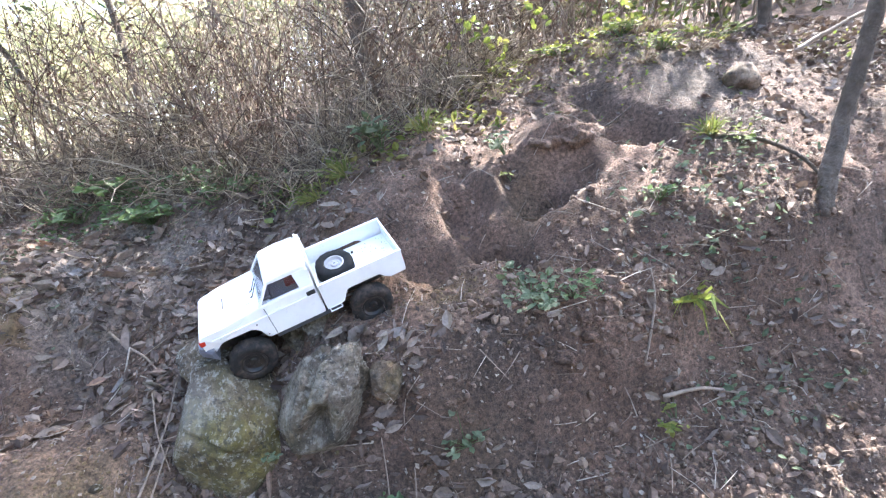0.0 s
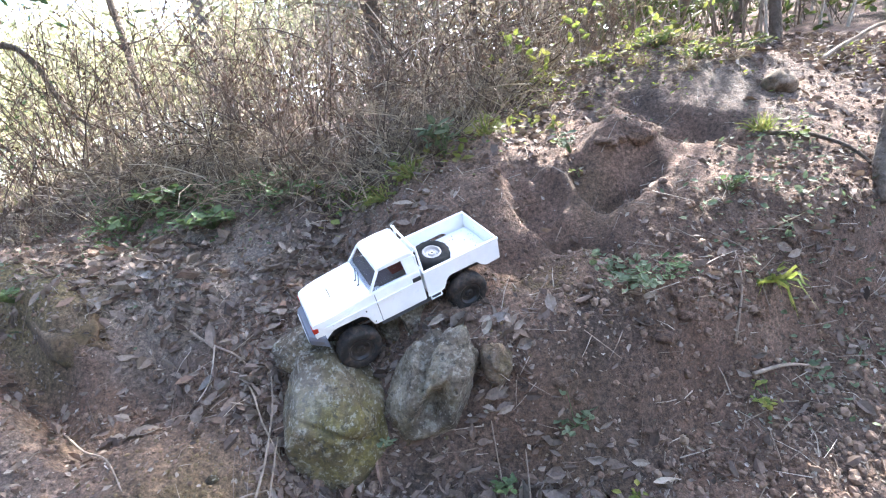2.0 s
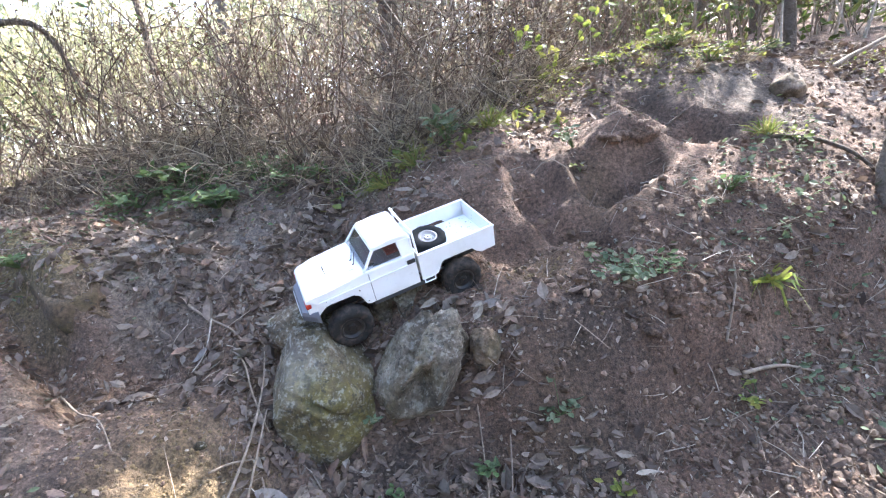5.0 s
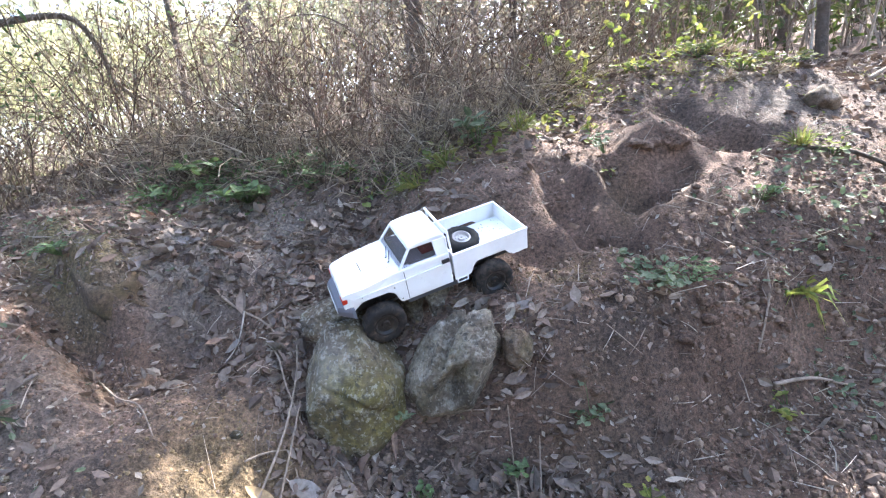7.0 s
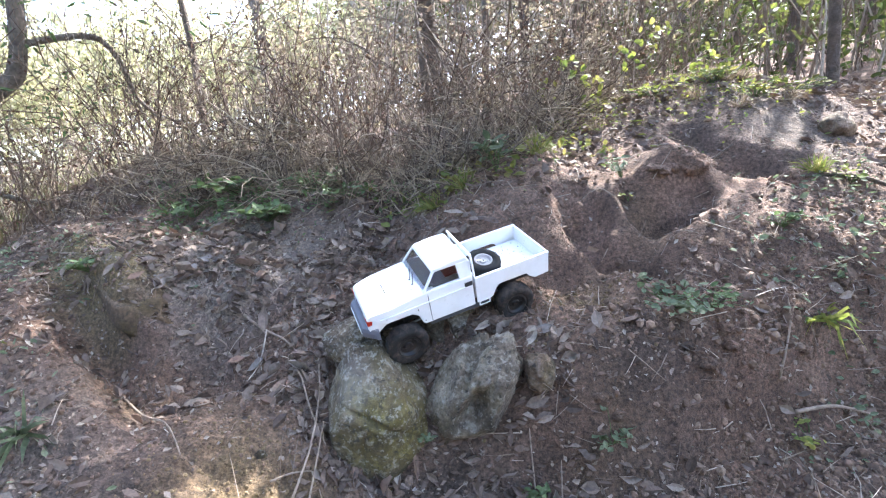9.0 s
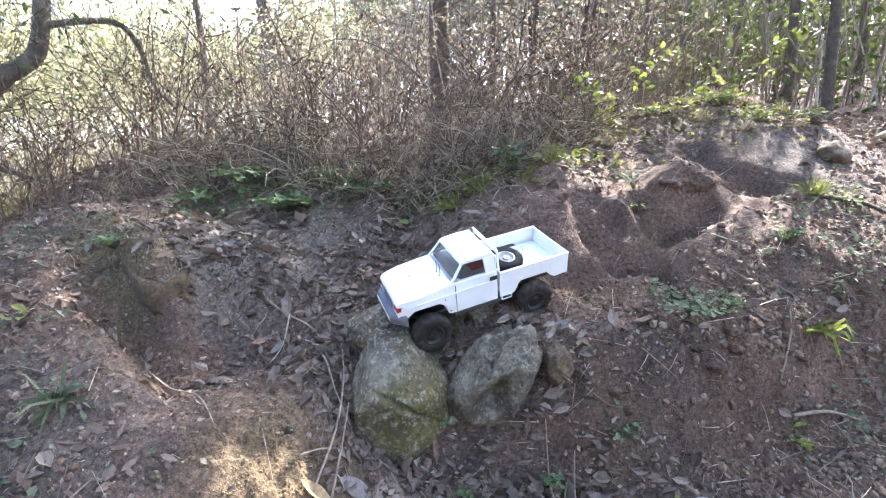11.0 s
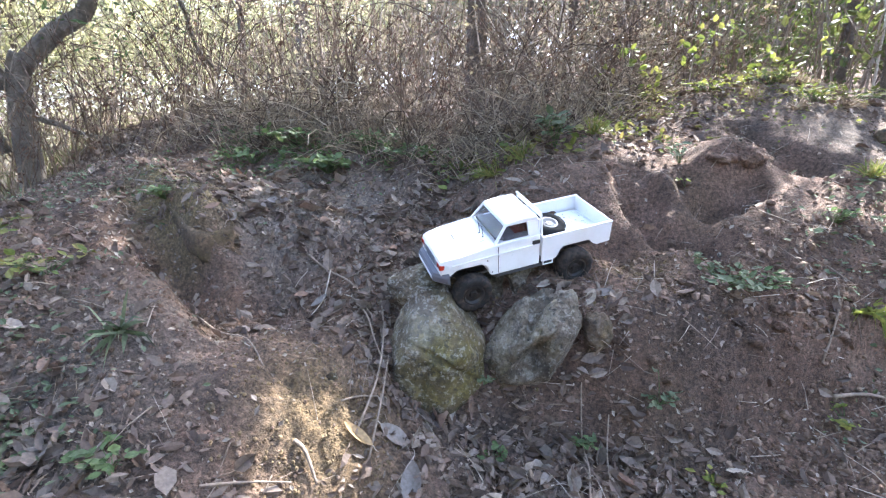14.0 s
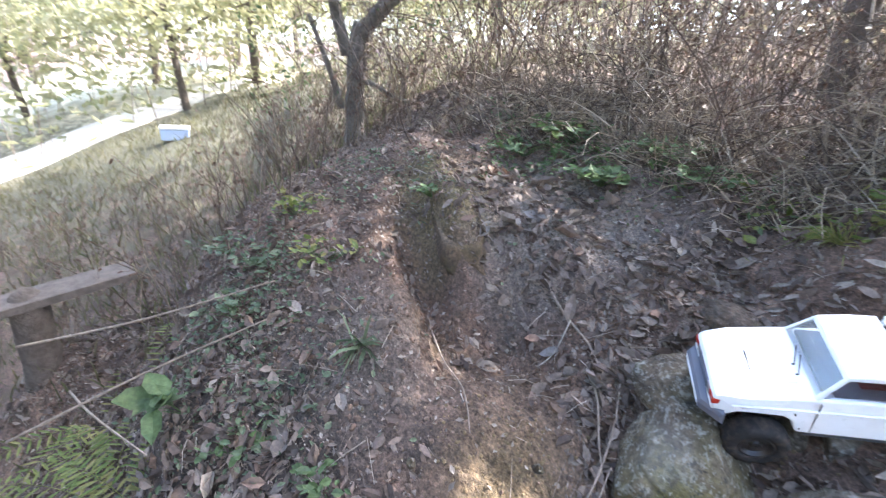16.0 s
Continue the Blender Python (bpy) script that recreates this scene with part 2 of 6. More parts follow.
DRY_PIECE = leafy("dead_leaf_piece", [(0.12, 0.088, 0.070), (0.22, 0.176, 0.146), (0.28, 0.236, 0.20), (0.09, 0.068, 0.056), (0.20, 0.165, 0.14), (0.18, 0.105, 0.072)], pieces=True, glow=0.12, rough=0.75)
CHAFF = leafy("chaff", [(0.05, 0.035, 0.028), (0.16, 0.12, 0.095), (0.30, 0.255, 0.21), (0.07, 0.05, 0.04), (0.22, 0.175, 0.14), (0.32, 0.28, 0.235), (0.10, 0.075, 0.06)], glow=0.12, rough=0.7)
CRISP = leafy("hanging_dead_leaf", [(0.075, 0.045, 0.032), (0.14, 0.085, 0.06), (0.10, 0.06, 0.045), (0.20, 0.13, 0.085)], glow=0.3, rough=0.8)
GREEN = leafy("green_leaf", [(0.075, 0.115, 0.048), (0.11, 0.165, 0.062), (0.10, 0.14, 0.07)], glow=0.4)
LIME = leafy("lime_leaf", [(0.13, 0.175, 0.04), (0.20, 0.235, 0.05), (0.27, 0.265, 0.07)], glow=0.5)
SAGE = leafy("sage_leaf", [(0.075, 0.105, 0.058), (0.11, 0.145, 0.08), (0.15, 0.175, 0.105)], glow=0.35)
BLADE = leafy("grass_blade", [(0.11, 0.15, 0.035), (0.17, 0.19, 0.05), (0.25, 0.22, 0.08)], glow=0.4)
CROWN = leafy("tree_leaf", [(0.05, 0.075, 0.02), (0.085, 0.11, 0.03), (0.13, 0.14, 0.045)], glow=0.45)
# Paler than CROWN: the far foliage's sunlit glare is put into its colour.
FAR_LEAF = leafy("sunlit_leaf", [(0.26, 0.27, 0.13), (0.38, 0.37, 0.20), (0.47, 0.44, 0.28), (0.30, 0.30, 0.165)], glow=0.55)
THICKET = leafy("thicket_leaf", [(0.17, 0.135, 0.10), (0.30, 0.25, 0.175), (0.23, 0.21, 0.12), (0.36, 0.30, 0.23), (0.14, 0.105, 0.08)], glow=0.45)
WHITE = plain("white_plastic", (0.82, 0.83, 0.84), 0.32, grime=0.10, scale=18)
DARK = plain("black_plastic", (0.018, 0.018, 0.02), 0.55, grime=0.35)
BUMPER = plain("grey_plastic", (0.055, 0.06, 0.07), 0.5, grime=0.3)
SLATE = plain("slate_plastic", (0.12, 0.13, 0.165), 0.4, grime=0.25)
RUBBER = plain("dusty_rubber", (0.022, 0.021, 0.021), 0.85, grime=0.75, scale=45, dirt=(0.12, 0.085, 0.065), shine=0.2)
SPARE = plain("clean_rubber", (0.010, 0.012, 0.014), 0.75, grime=0.08, shine=0.2)
RIM = plain("silver_rim", (0.40, 0.41, 0.43), 0.4, 0.5, grime=0.25)
BLACK_RIM = plain("black_rim", (0.012, 0.012, 0.013), 0.5, grime=0.3)
RED = plain("red_lens", (0.42, 0.035, 0.02), 0.25, grime=0.05)
CABIN = plain("grey_cabin_plastic", (0.16, 0.165, 0.18), 0.6, grime=0.2)
SEAT = plain("red_seat", (0.17, 0.018, 0.016), 0.6, grime=0.1)
STEEL = plain("grey_metal", (0.30, 0.30, 0.31), 0.4, 0.8, grime=0.4)
BOARD = stemmy("weathered_board", [(0.095, 0.075, 0.06), (0.12, 0.097, 0.08)], 22, 0.9, 0.006)
GLASS, glass_tree, glass_bsdf = material("smoked_glass", 0.06)
glass_bsdf.inputs["Base Color"].default_value = (0.86, 0.88, 0.93, 1)
glass_bsdf.inputs["Transmission Weight"].default_value = 1.0
glass_bsdf.inputs["IOR"].default_value = 1.45


# ---- shape of the ground ----
GRAIN = np.random.RandomState(5).rand(256, 256)


def lumps(x, y, size, shift=0):
    """Smooth value noise of the plan, about -0.5 to 0.5."""
    u, v = np.asarray(x, float) / size + 37.3 * (shift + 1), np.asarray(y, float) / size + 11.7 * (shift + 1)
    i, j = np.floor(u).astype(int), np.floor(v).astype(int)
    a, b = u - i, v - j
    a, b = a * a * (3 - 2 * a), b * b * (3 - 2 * b)
    g = lambda p, q: GRAIN[p % 256, q % 256]
    return (g(i, j) * (1 - a) + g(i + 1, j) * a) * (1 - b) + (g(i, j + 1) * (1 - a) + g(i + 1, j + 1) * a) * b - 0.5


def rise(t):
    return 1 / (1 + np.exp(-np.clip(t, -40, 40)))


def hump(x, y, cx, cy, sx, sy, turn=0.0):
    c, s = math.cos(turn), math.sin(turn)
    return np.exp(-(((x - cx) * c + (y - cy) * s) / sx) ** 2 - (((y - cy) * c - (x - cx) * s) / sy) ** 2)


def carved(x, y, deep, at, rim, back, soft=0.007):
    """A bowl at (x, y, wide, long, turn) cut off sharply at the rim, beyond which the ground stands."""
    behind = (x - rim[0]) * back[0] + (y - rim[1]) * back[1] + 0.012 * lumps(x, y, 0.05, 8)
    return deep * hump(x, y, *at) * rise(-behind / soft) - 0.25 * deep * hump(x, y, *at) * rise(behind / soft)


def trench(x, y, way, wide, wall):
    """1 in a worn channel along the points of way, 0 outside, with steep uneven walls."""
    near = np.full(np.shape(x), 9.0)
    for (ax, ay), (bx, by) in zip(way, way[1:]):
        k = np.clip(((x - ax) * (bx - ax) + (y - ay) * (by - ay)) / ((bx - ax) ** 2 + (by - ay) ** 2), 0, 1)
        near = np.minimum(near, np.hypot(x - ax - k * (bx - ax), y - ay - k * (by - ay)))
    near = near + 0.35 * wide * lumps(x, y, 0.06, 8) + 0.15 * wide * lumps(x, y, 0.022, 9)
    return rise((wide - near) / wall)


def land(x, y):
    """The height of the bank, the trail, the gully and the mound, without small lumps."""
    x, y = np.asarray(x, float), np.asarray(y, float)
    z = -0.066 + 0.025 * np.clip(x, -4, 2.5) + 0.158 * np.clip(y, -0.6, 4)
    # cut bank under the trail's outer edge
    edge = 0.826 + 0.377 * np.log1p(np.exp(np.clip(x, -3, 3) / 0.08)) * 0.08
    z = z + 0.208 * rise((y - edge) / 0.023) * rise((x + 0.53) / 0.06)
    # inner bank of the trail and the slope behind it
    z = z + 0.114 * rise((y - 1.284 + 0.253 * x) / 0.047) + 0.703 * rise((y - 0.791 - 0.295 * x) / 0.359)
    # left shoulder, mound and gully
    front = rise((y - 0.166 + 0.706 * (x + 1.7)) / 0.061)
    z = z + front * (0.16 * rise((-0.689 - x) / 0.088) + 0.119 * rise((-1.274 - x - 0.537 * (y - 1)) / 0.076))
    z = z - 0.195 * hump(x, y, -1.102, 0.957, 0.235, 0.176)
    # worn bowls and ruts with a sharp upper rim: under the ledge, along the trail, below the mound's wedge
    z = z - carved(x, y, 0.165, (0.31, 1.37, 0.135, 0.095, 0.25), (0.33, 1.415), (-0.29, 0.96))
    z = z - carved(x, y, 0.09, (0.03, 1.365, 0.085, 0.075, 0.0), (0.03, 1.405), (-0.1, 0.99))
    z = z - carved(x, y, 0.10, (0.14, 1.235, 0.10, 0.06, -0.5), (0.09, 1.262), (-0.5, 0.86))
    z = z - carved(x, y, 0.11, (0.62, 1.61, 0.18, 0.08, -0.2), (0.62, 1.655), (0.25, 0.97))
    z = z - carved(x, y, 0.11, (-0.39, 1.28, 0.14, 0.075, 0.0), (-0.39, 1.325), (0.1, 1.0))
    z = z - carved(x, y, 0.15, (-1.43, 0.97, 0.19, 0.13, -0.5), (-1.47, 1.05), (0.42, 0.91), 0.02)
    z = z - carved(x, y, 0.06, (-1.255, 0.80, 0.16, 0.06, -0.75), (-1.28, 0.775), (-0.68, -0.73), 0.022)
    z = z + 0.045 * np.tanh((y - edge - 0.012 * np.sin(x * 23) - 0.008 * np.sin(x * 61)) / 0.009) * hump(x, y, 0.12, 0.92, 0.55, 0.15, 0.2)
    z = z - 0.075 * trench(x, y, [(0.50, 1.80), (0.60, 1.69), (0.69, 1.60), (0.74, 1.50)], 0.045, 0.009)
    z = z - 0.055 * trench(x, y, [(-0.02, 1.40), (0.03, 1.30), (0.11, 1.24), (0.19, 1.17)], 0.038, 0.007)
    z = z - 0.03 * trench(x, y, [(-1.55, 1.02), (-1.42, 0.93), (-1.20, 0.80), (-1.05, 0.66)], 0.05, 0.022)
    z = z - 0.035 * trench(x, y, [(-0.62, 1.16), (-0.38, 1.27), (-0.18, 1.26), (-0.06, 1.18)], 0.05, 0.009)
    z = z - 0.06 * trench(x, y, [(0.20, 1.40), (0.30, 1.395), (0.42, 1.41)], 0.04, 0.006) + 0.028 * trench(x, y, [(0.13, 1.40), (0.20, 1.31), (0.29, 1.27), (0.40, 1.29), (0.52, 1.38)], 0.028, 0.02)
    z = z - 0.05 * trench(x, y, [(-0.03, 1.45), (0.05, 1.43), (0.09, 1.36)], 0.032, 0.006) + 0.015 * trench(x, y, [(-0.06, 1.36), (-0.02, 1.27), (0.07, 1.19)], 0.02, 0.015)
    z = z + 0.04 * trench(x, y, [(0.10, 1.14), (0.24, 1.21), (0.40, 1.30)], 0.04, 0.012)
    # wedge of packed earth left standing beside the scoop
    z = z + 0.03 * trench(x, y, [(-1.74, 1.30), (-1.60, 1.20), (-1.47, 1.11), (-1.37, 1.045)], 0.05, 0.012) - 0.05 * trench(x, y, [(-1.66, 1.07), (-1.50, 1.0), (-1.38, 0.94)], 0.045, 0.02)
    # washed-out hollow under the lip of the bank
    z = z - 0.05 * trench(x, y, [(-0.12, 0.79), (0.08, 0.80), (0.26, 0.87), (0.42, 0.94)], 0.05, 0.02)
    # soil washed out round the rocks
    z = z - 0.085 * hump(x, y, -0.575, 0.84, 0.125, 0.12) - 0.10 * hump(x, y, -0.325, 0.84, 0.135, 0.085) - 0.05 * hump(x, y, -0.44, 1.01, 0.09, 0.05)
    # hilltop and ledge
    z = z + 0.183 * hump(x, y, 0.682, 2.243, 0.553, 0.553) + 0.126 * hump(x, y, 0.36, 1.473, 0.131, 0.131)
    z = z - 0.75 * rise((-2.75 - x - 0.25 * (y - 1)) / 0.3) * (0.55 + 0.45 * rise((1.6 - y) / 0.5))
    z = z + 0.30 * hump(x, y, -2.75, 0.15, 0.25, 0.35)
    far = np.hypot(x, y - 1)
    z = z + 0.11 * np.clip(0.4 * x + 0.9 * (y - 1), -9, 9) * rise((far - 4.5) / 0.8)
    return z + 0.012 * np.clip(far - 6, 0, 60) * rise((far - 6) / 2) - 0.25 * rise((far - 7) / 1.5)


def bare(x, y):
    """1 where feet and wheels keep the soil clean: the hill shoulder with its bowls, and the trail."""
    x, y = np.asarray(x, float), np.asarray(y, float)
    return np.clip(hump(x, y, 0.36, 1.42, 0.42, 0.22, 0.3) + 0.9 * hump(x, y, 0.85, 1.78, 0.30, 0.16, 0.3) + 0.8 * hump(x, y, -0.05, 1.17, 0.28, 0.12, 0.2), 0, 1)


def ground_at(x, y):
    near = 1 / (1 + (np.hypot(np.asarray(x, float) + 0.2, np.asarray(y, float) - 1) / 4) ** 4)
    z = land(x, y)
    near = near * (1 - 0.6 * bare(x, y))
    z = z + 0.055 * lumps(x, y, 0.31) * near + 0.040 * lumps(x, y, 0.12, 1) * near
    z = z + near * (0.020 * lumps(x, y, 0.045, 2) + 0.016 * np.abs(lumps(x, y, 0.033, 6)) + 0.011 * lumps(x, y, 0.019, 3))
    z = z + (0.035 * lumps(x, y, 0.075, 13) + 0.02 * np.abs(lumps(x, y, 0.04, 14))) * hump(x, y, 0.5, 0.95, 0.55, 0.4)
    z = z + (0.030 * np.abs(lumps(x, y, 0.032, 17)) + 0.016 * np.abs(lumps(x, y, 0.016, 18)) + 0.02 * lumps(x, y, 0.06, 19)) * hump(x, y, -0.84, 0.58, 0.18, 0.17)
    return z + 0.35 * lumps(x, y, 3.7, 4) * (1 - near)


# ---- mesh tools ----
def mesh_object(name, verts, faces, mat, parent=None, smooth=False):
    me = bpy.data.meshes.new(name)
    me.from_pydata([tuple(v) for v in verts], [], [tuple(f) for f in faces])
    me.materials.append(mat)
    if smooth:
        me.polygons.foreach_set("use_smooth", [True] * len(me.polygons))
    ob = new(name, me)
    ob.parent = parent
    return ob


def part(name, bm, mat, parent=None, label="", smooth=False):
    """Links a bmesh as one mesh object under a thing or a part."""
    bmesh.ops.recalc_face_normals(bm, faces=bm.faces)
    me = bpy.data.meshes.new(name)
    bm.to_mesh(me)
    bm.free()
    me.materials.append(mat)
    if smooth:
        me.polygons.foreach_set("use_smooth", [True] * len(me.polygons))
    ob = new(name, me)
    ob.parent = parent
    return tagged(ob, label)


def thing(name, m, label, category, group=""):
    ob = new(name)
    ob.empty_display_size = 0.05
    ob.matrix_world = m
    return tagged(ob, label, category, group)


def box(bm, x0, x1, y0, y1, z0, z1, bevel=0.0):
    made = bmesh.ops.create_cube(bm, size=1.0)["verts"]
    for v in made:
        v.co = Vector(((x0 + x1) / 2 + v.co.x * (x1 - x0), (y0 + y1) / 2 + v.co.y * (y1 - y0), (z0 + z1) / 2 + v.co.z * (z1 - z0)))
    if bevel:
        edges = list({e for v in made for e in v.link_edges})
        bmesh.ops.bevel(bm, geom=edges, offset=bevel, segments=2, affect="EDGES", profile=0.6)
    return bm


def prism(bm, outline, y0, y1, bevel=0.0, pinch=0.0):
    """A side outline of (x, z) pulled out between y0 and y1; pinch narrows it above the belt line."""
    a = [bm.verts.new((x, y0, z)) for x, z in outline]
    b = [bm.verts.new((x, y1, z)) for x, z in outline]
    n = len(outline)
    bm.faces.new(a)
    bm.faces.new(b[::-1])
    for i in range(n):
        bm.faces.new((a[i], b[i], b[(i + 1) % n], a[(i + 1) % n]))
    if bevel:
        bm.normal_update()
        sharp = [e for e in bm.edges if len(e.link_faces) == 2 and e.calc_face_angle(0) > 0.6]
        bmesh.ops.bevel(bm, geom=sharp, offset=bevel, segments=2, affect="EDGES", profile=0.6)
    return bm


def rod(bm, a, b, r, sides=8, r2=None):
    a, b = Vector(a), Vector(b)
    m = Matrix.Translation((a + b) / 2) @ (b - a).to_track_quat("Z", "Y").to_matrix().to_4x4()
    bmesh.ops.create_cone(bm, cap_ends=True, segments=sides, radius1=r, radius2=r if r2 is None else r2, depth=(b - a).length, matrix=m)
    return bm


def lathe(bm, profile, sides=32, wobble=None):
    """Rings of (y, radius) turned about the y axis."""
    rings = []
    for k, (y, r) in enumerate(profile):
        ring = []
        for i in range(sides):
            a = 2 * math.pi * i / sides
            q = r + (wobble(k, i) if wobble else 0.0)
            ring.append(bm.verts.new((q * math.cos(a), y, q * math.sin(a))))
        rings.append(ring)
    for p, q in zip(rings, rings[1:]):
        for i in range(sides):
            bm.faces.new((p[i], p[(i + 1) % sides], q[(i + 1) % sides], q[i]))
    return rings


class Heap:
    """Gathers many small shapes into one mesh."""

    def __init__(self, seed):
        self.v, self.f, self.n, self.rng = [], [], 0, random.Random(seed)

    def add(self, verts, faces):
        self.v.extend(verts)
        self.f.extend([tuple(i + self.n for i in f) for f in faces])
        self.n += len(verts)

    def tube(self, points, r0, r1, sides=3):
        ring = []
        last = len(points) - 1
        verts, faces = [], []
        for k, p in enumerate(points):
            p = Vector(p)
            ahead = Vector(points[min(k + 1, last)]) - Vector(points[max(k - 1, 0)])
            side = ahead.cross(Vector((0.3, 0.2, 1.0)))
            if side.length < 1e-6:
                side = Vector((1, 0, 0))
            side.normalize()
            up = side.cross(ahead).normalized()
            r = r0 + (r1 - r0) * k / last
            for i in range(sides):
                a = 2 * math.pi * i / sides
                verts.append(p + side * (r * math.cos(a)) + up * (r * math.sin(a)))
        for k in range(last):
            for i in range(sides):
                a, b = k * sides + i, k * sides + (i + 1) % sides
                faces.append((a, b, b + sides, a + sides))
        faces.append(tuple(range(sides - 1, -1, -1)))
        faces.append(tuple(range(last * sides, last * sides + sides)))
        self.add(verts, faces)

    def leaf(self, at, way, length, width, curl=0.15, face=None):
        """A pointed leaf with a folded midrib."""
        at, way = Vector(at), Vector(way).normalized()
        if face is None:
            face = Vector((self.rng.gauss(0, 1), self.rng.gauss(0, 1), self.rng.gauss(0, 1)))
        side = way.cross(Vector(face))
        if side.length < 1e-4:
            side = way.cross(Vector((1, 0.2, 0.1)))
        side.normalize()
        up = side.cross(way)
        w = width / 2
        f = length * curl
        verts = [at, at + way * (length * 0.3) + side * (w * 0.85) + up * f, at + way * (length * 0.3) - side * (w * 0.85) + up * f, at + way * (length * 0.35),
                 at + way * (length * 0.65) + side * (w * 0.8) + up * f * 0.8, at + way * (length * 0.65) - side * (w * 0.8) + up * f * 0.8, at + way * (length * 0.68) - up * f * 0.2, at + way * length + up * f * 0.6]
        self.add(verts, [(0, 3, 1), (0, 2, 3), (3, 6, 4, 1), (2, 5, 6, 3), (6, 7, 4), (5, 7, 6)])

    def blade(self, at, way, length, width, droop):
        at, way = Vector(at), Vector(way).normalized()
        side = way.cross(Vector((self.rng.gauss(0, 1), self.rng.gauss(0, 1), 0.2))).normalized() * (width / 2)
        mid = at + way * (length * 0.55)
        tip = at + way * (length * 0.92) - Vector((0, 0, droop * length))
        self.add([at - side, at + side, mid + side * 0.8, mid - side * 0.8, tip], [(0, 1, 2, 3), (3, 2, 4)])

    def patch(self, at, size, normal):
        """A small uneven leaf clump: a bent, ragged quad."""
        n = Vector(normal).normalized()
        a = n.orthogonal().normalized()
        a = Matrix.Rotation(self.rng.random() * 6.28, 3, n) @ a
        b = n.cross(a)
        at = Vector(at)
        k = [size * (0.35 + 0.3 * self.rng.random()) for _ in range(5)]
        self.add([at + a * k[0], at + b * k[1] * 0.55 + n * size * 0.12, at - a * k[2], at - b * k[3] * 0.55 + n * size * 0.1], [(0, 1, 2), (0, 2, 3)])

    def done(self, name, mat, label="", category="", parent=None, kind="stuff", smooth=False):
        ob = mesh_object(name, self.v, self.f, mat, parent, smooth)
        return tagged(ob, label, category, "", kind)


# ---- the ground ----
def spread(lo, hi, step, reach, grow=1.13):
    """Even steps between lo and hi that widen outwards to reach."""
    inner = list(np.arange(lo, hi + step / 2, step))
    out, s, low = [], step, []
    p = inner[-1]
    while p < reach:
        s *= grow
        p += s
        out.append(p)
    s, p = step, inner[0]
    while p > -reach:
        s *= grow
        p -= s
        low.append(p)
    return np.array(low[::-1] + inner + out)


def build_ground():
    xs, ys = spread(-2.2, 1.4, 0.0066, 900, 1.12), spread(0.2, 2.1, 0.0066, 900, 1.12)
    X, Y = np.meshgrid(xs, ys)
    Z = ground_at(X, Y)
    verts = np.stack([X, Y, Z], -1).reshape(-1, 3)
    w, h = len(xs), len(ys)
    i = (np.arange(h - 1)[:, None] * w + np.arange(w - 1)[None, :]).ravel()
    quads = np.stack([i, i + 1, i + w + 1, i + w], -1)
    me = bpy.data.meshes.new("ground")
    me.vertices.add(len(verts))
    me.vertices.foreach_set("co", verts.ravel())
    me.loops.add(quads.size)
    me.loops.foreach_set("vertex_index", quads.ravel())
    me.polygons.add(len(quads))
    me.polygons.foreach_set("loop_start", np.arange(len(quads)) * 4)
    me.update(calc_edges=True)
    me.polygons.foreach_set("use_smooth", [True] * len(quads))
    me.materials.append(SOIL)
    return tagged(new("ground", me), "bare brown soil bank with a worn trail, gully and mound", "ground", "", "structure")


ground = build_ground()


# ---- rocks ----
def rock(m, size, seed, label, dents=(), rough=1.0, level=5, pitted=0.0, grit=1.0, mat=None, planes=()):
    """A weathered stone: flat broken sides (way, distance), broad swells, ridges, grit, and hollows (way, wide, tall, deep) pressed in."""
    sides = [(Vector(way).normalized(), d) for way, d in planes]
    bm = bmesh.new()
    bmesh.ops.create_icosphere(bm, subdivisions=level, radius=1.0)
    hollows = []
    for way, wide, tall, turn, deep in dents:
        w = Vector(way).normalized()
        side = w.cross(Vector((0, 0, 1))).normalized()
        up = side.cross(w)
        c, s = math.cos(turn), math.sin(turn)
        hollows.append((w, side * c + up * s, up * c - side * s, wide, tall, deep))
    for v in bm.verts:
        p = v.co.normalized()
        q = p + Vector((seed * 3.1, seed * 1.7, seed * 0.9))
        r = 1 + rough * (0.26 * noise.noise(q * 1.1) + 0.15 * noise.noise(q * 2.4)) + grit * (0.055 * noise.noise(q * 6) + 0.034 * noise.noise(q * 13) + 0.02 * noise.noise(q * 29))
        r -= rough * 0.07 * max(0.0, 0.10 - abs(noise.noise(q * 2.6))) / 0.10
        for w, d in sides:
            lean = p.dot(w)
            if lean > 0.05:
                over = r - d / lean
                r -= over if over > 0.06 else max(0.0, over + 0.06) ** 2 / 0.24
        if pitted:
            for k, f in ((3.0, 1.0), (6.5, 0.5)):
                d = noise.voronoi(q * k)[0][0]
                r -= pitted * f * max(0.0, 0.42 - d) / 0.42 * max(0.0, 0.5 + 1.6 * noise.noise(q * 1.7 + Vector((k, 0, 0))))
        for w, side, up, wide, tall, deep in hollows:
            o = p - w
            d = math.hypot(o.dot(side) / wide, o.dot(up) / tall) * (1 + 0.35 * noise.noise(q * 4)) + (9 if p.dot(w) < 0.2 else 0)
            f = min(1.0, max(0.0, 1.6 - d * 1.2))
            r -= deep * f * f * (3 - 2 * f)
        v.co = Vector((p.x * size[0], p.y * size[1], p.z * size[2])) * r
    ob = part("rock", bm, mat or ROCK, None, "", True)
    ob.matrix_world = m
    return tagged(ob, label, "rock", "rocks beside the trail")


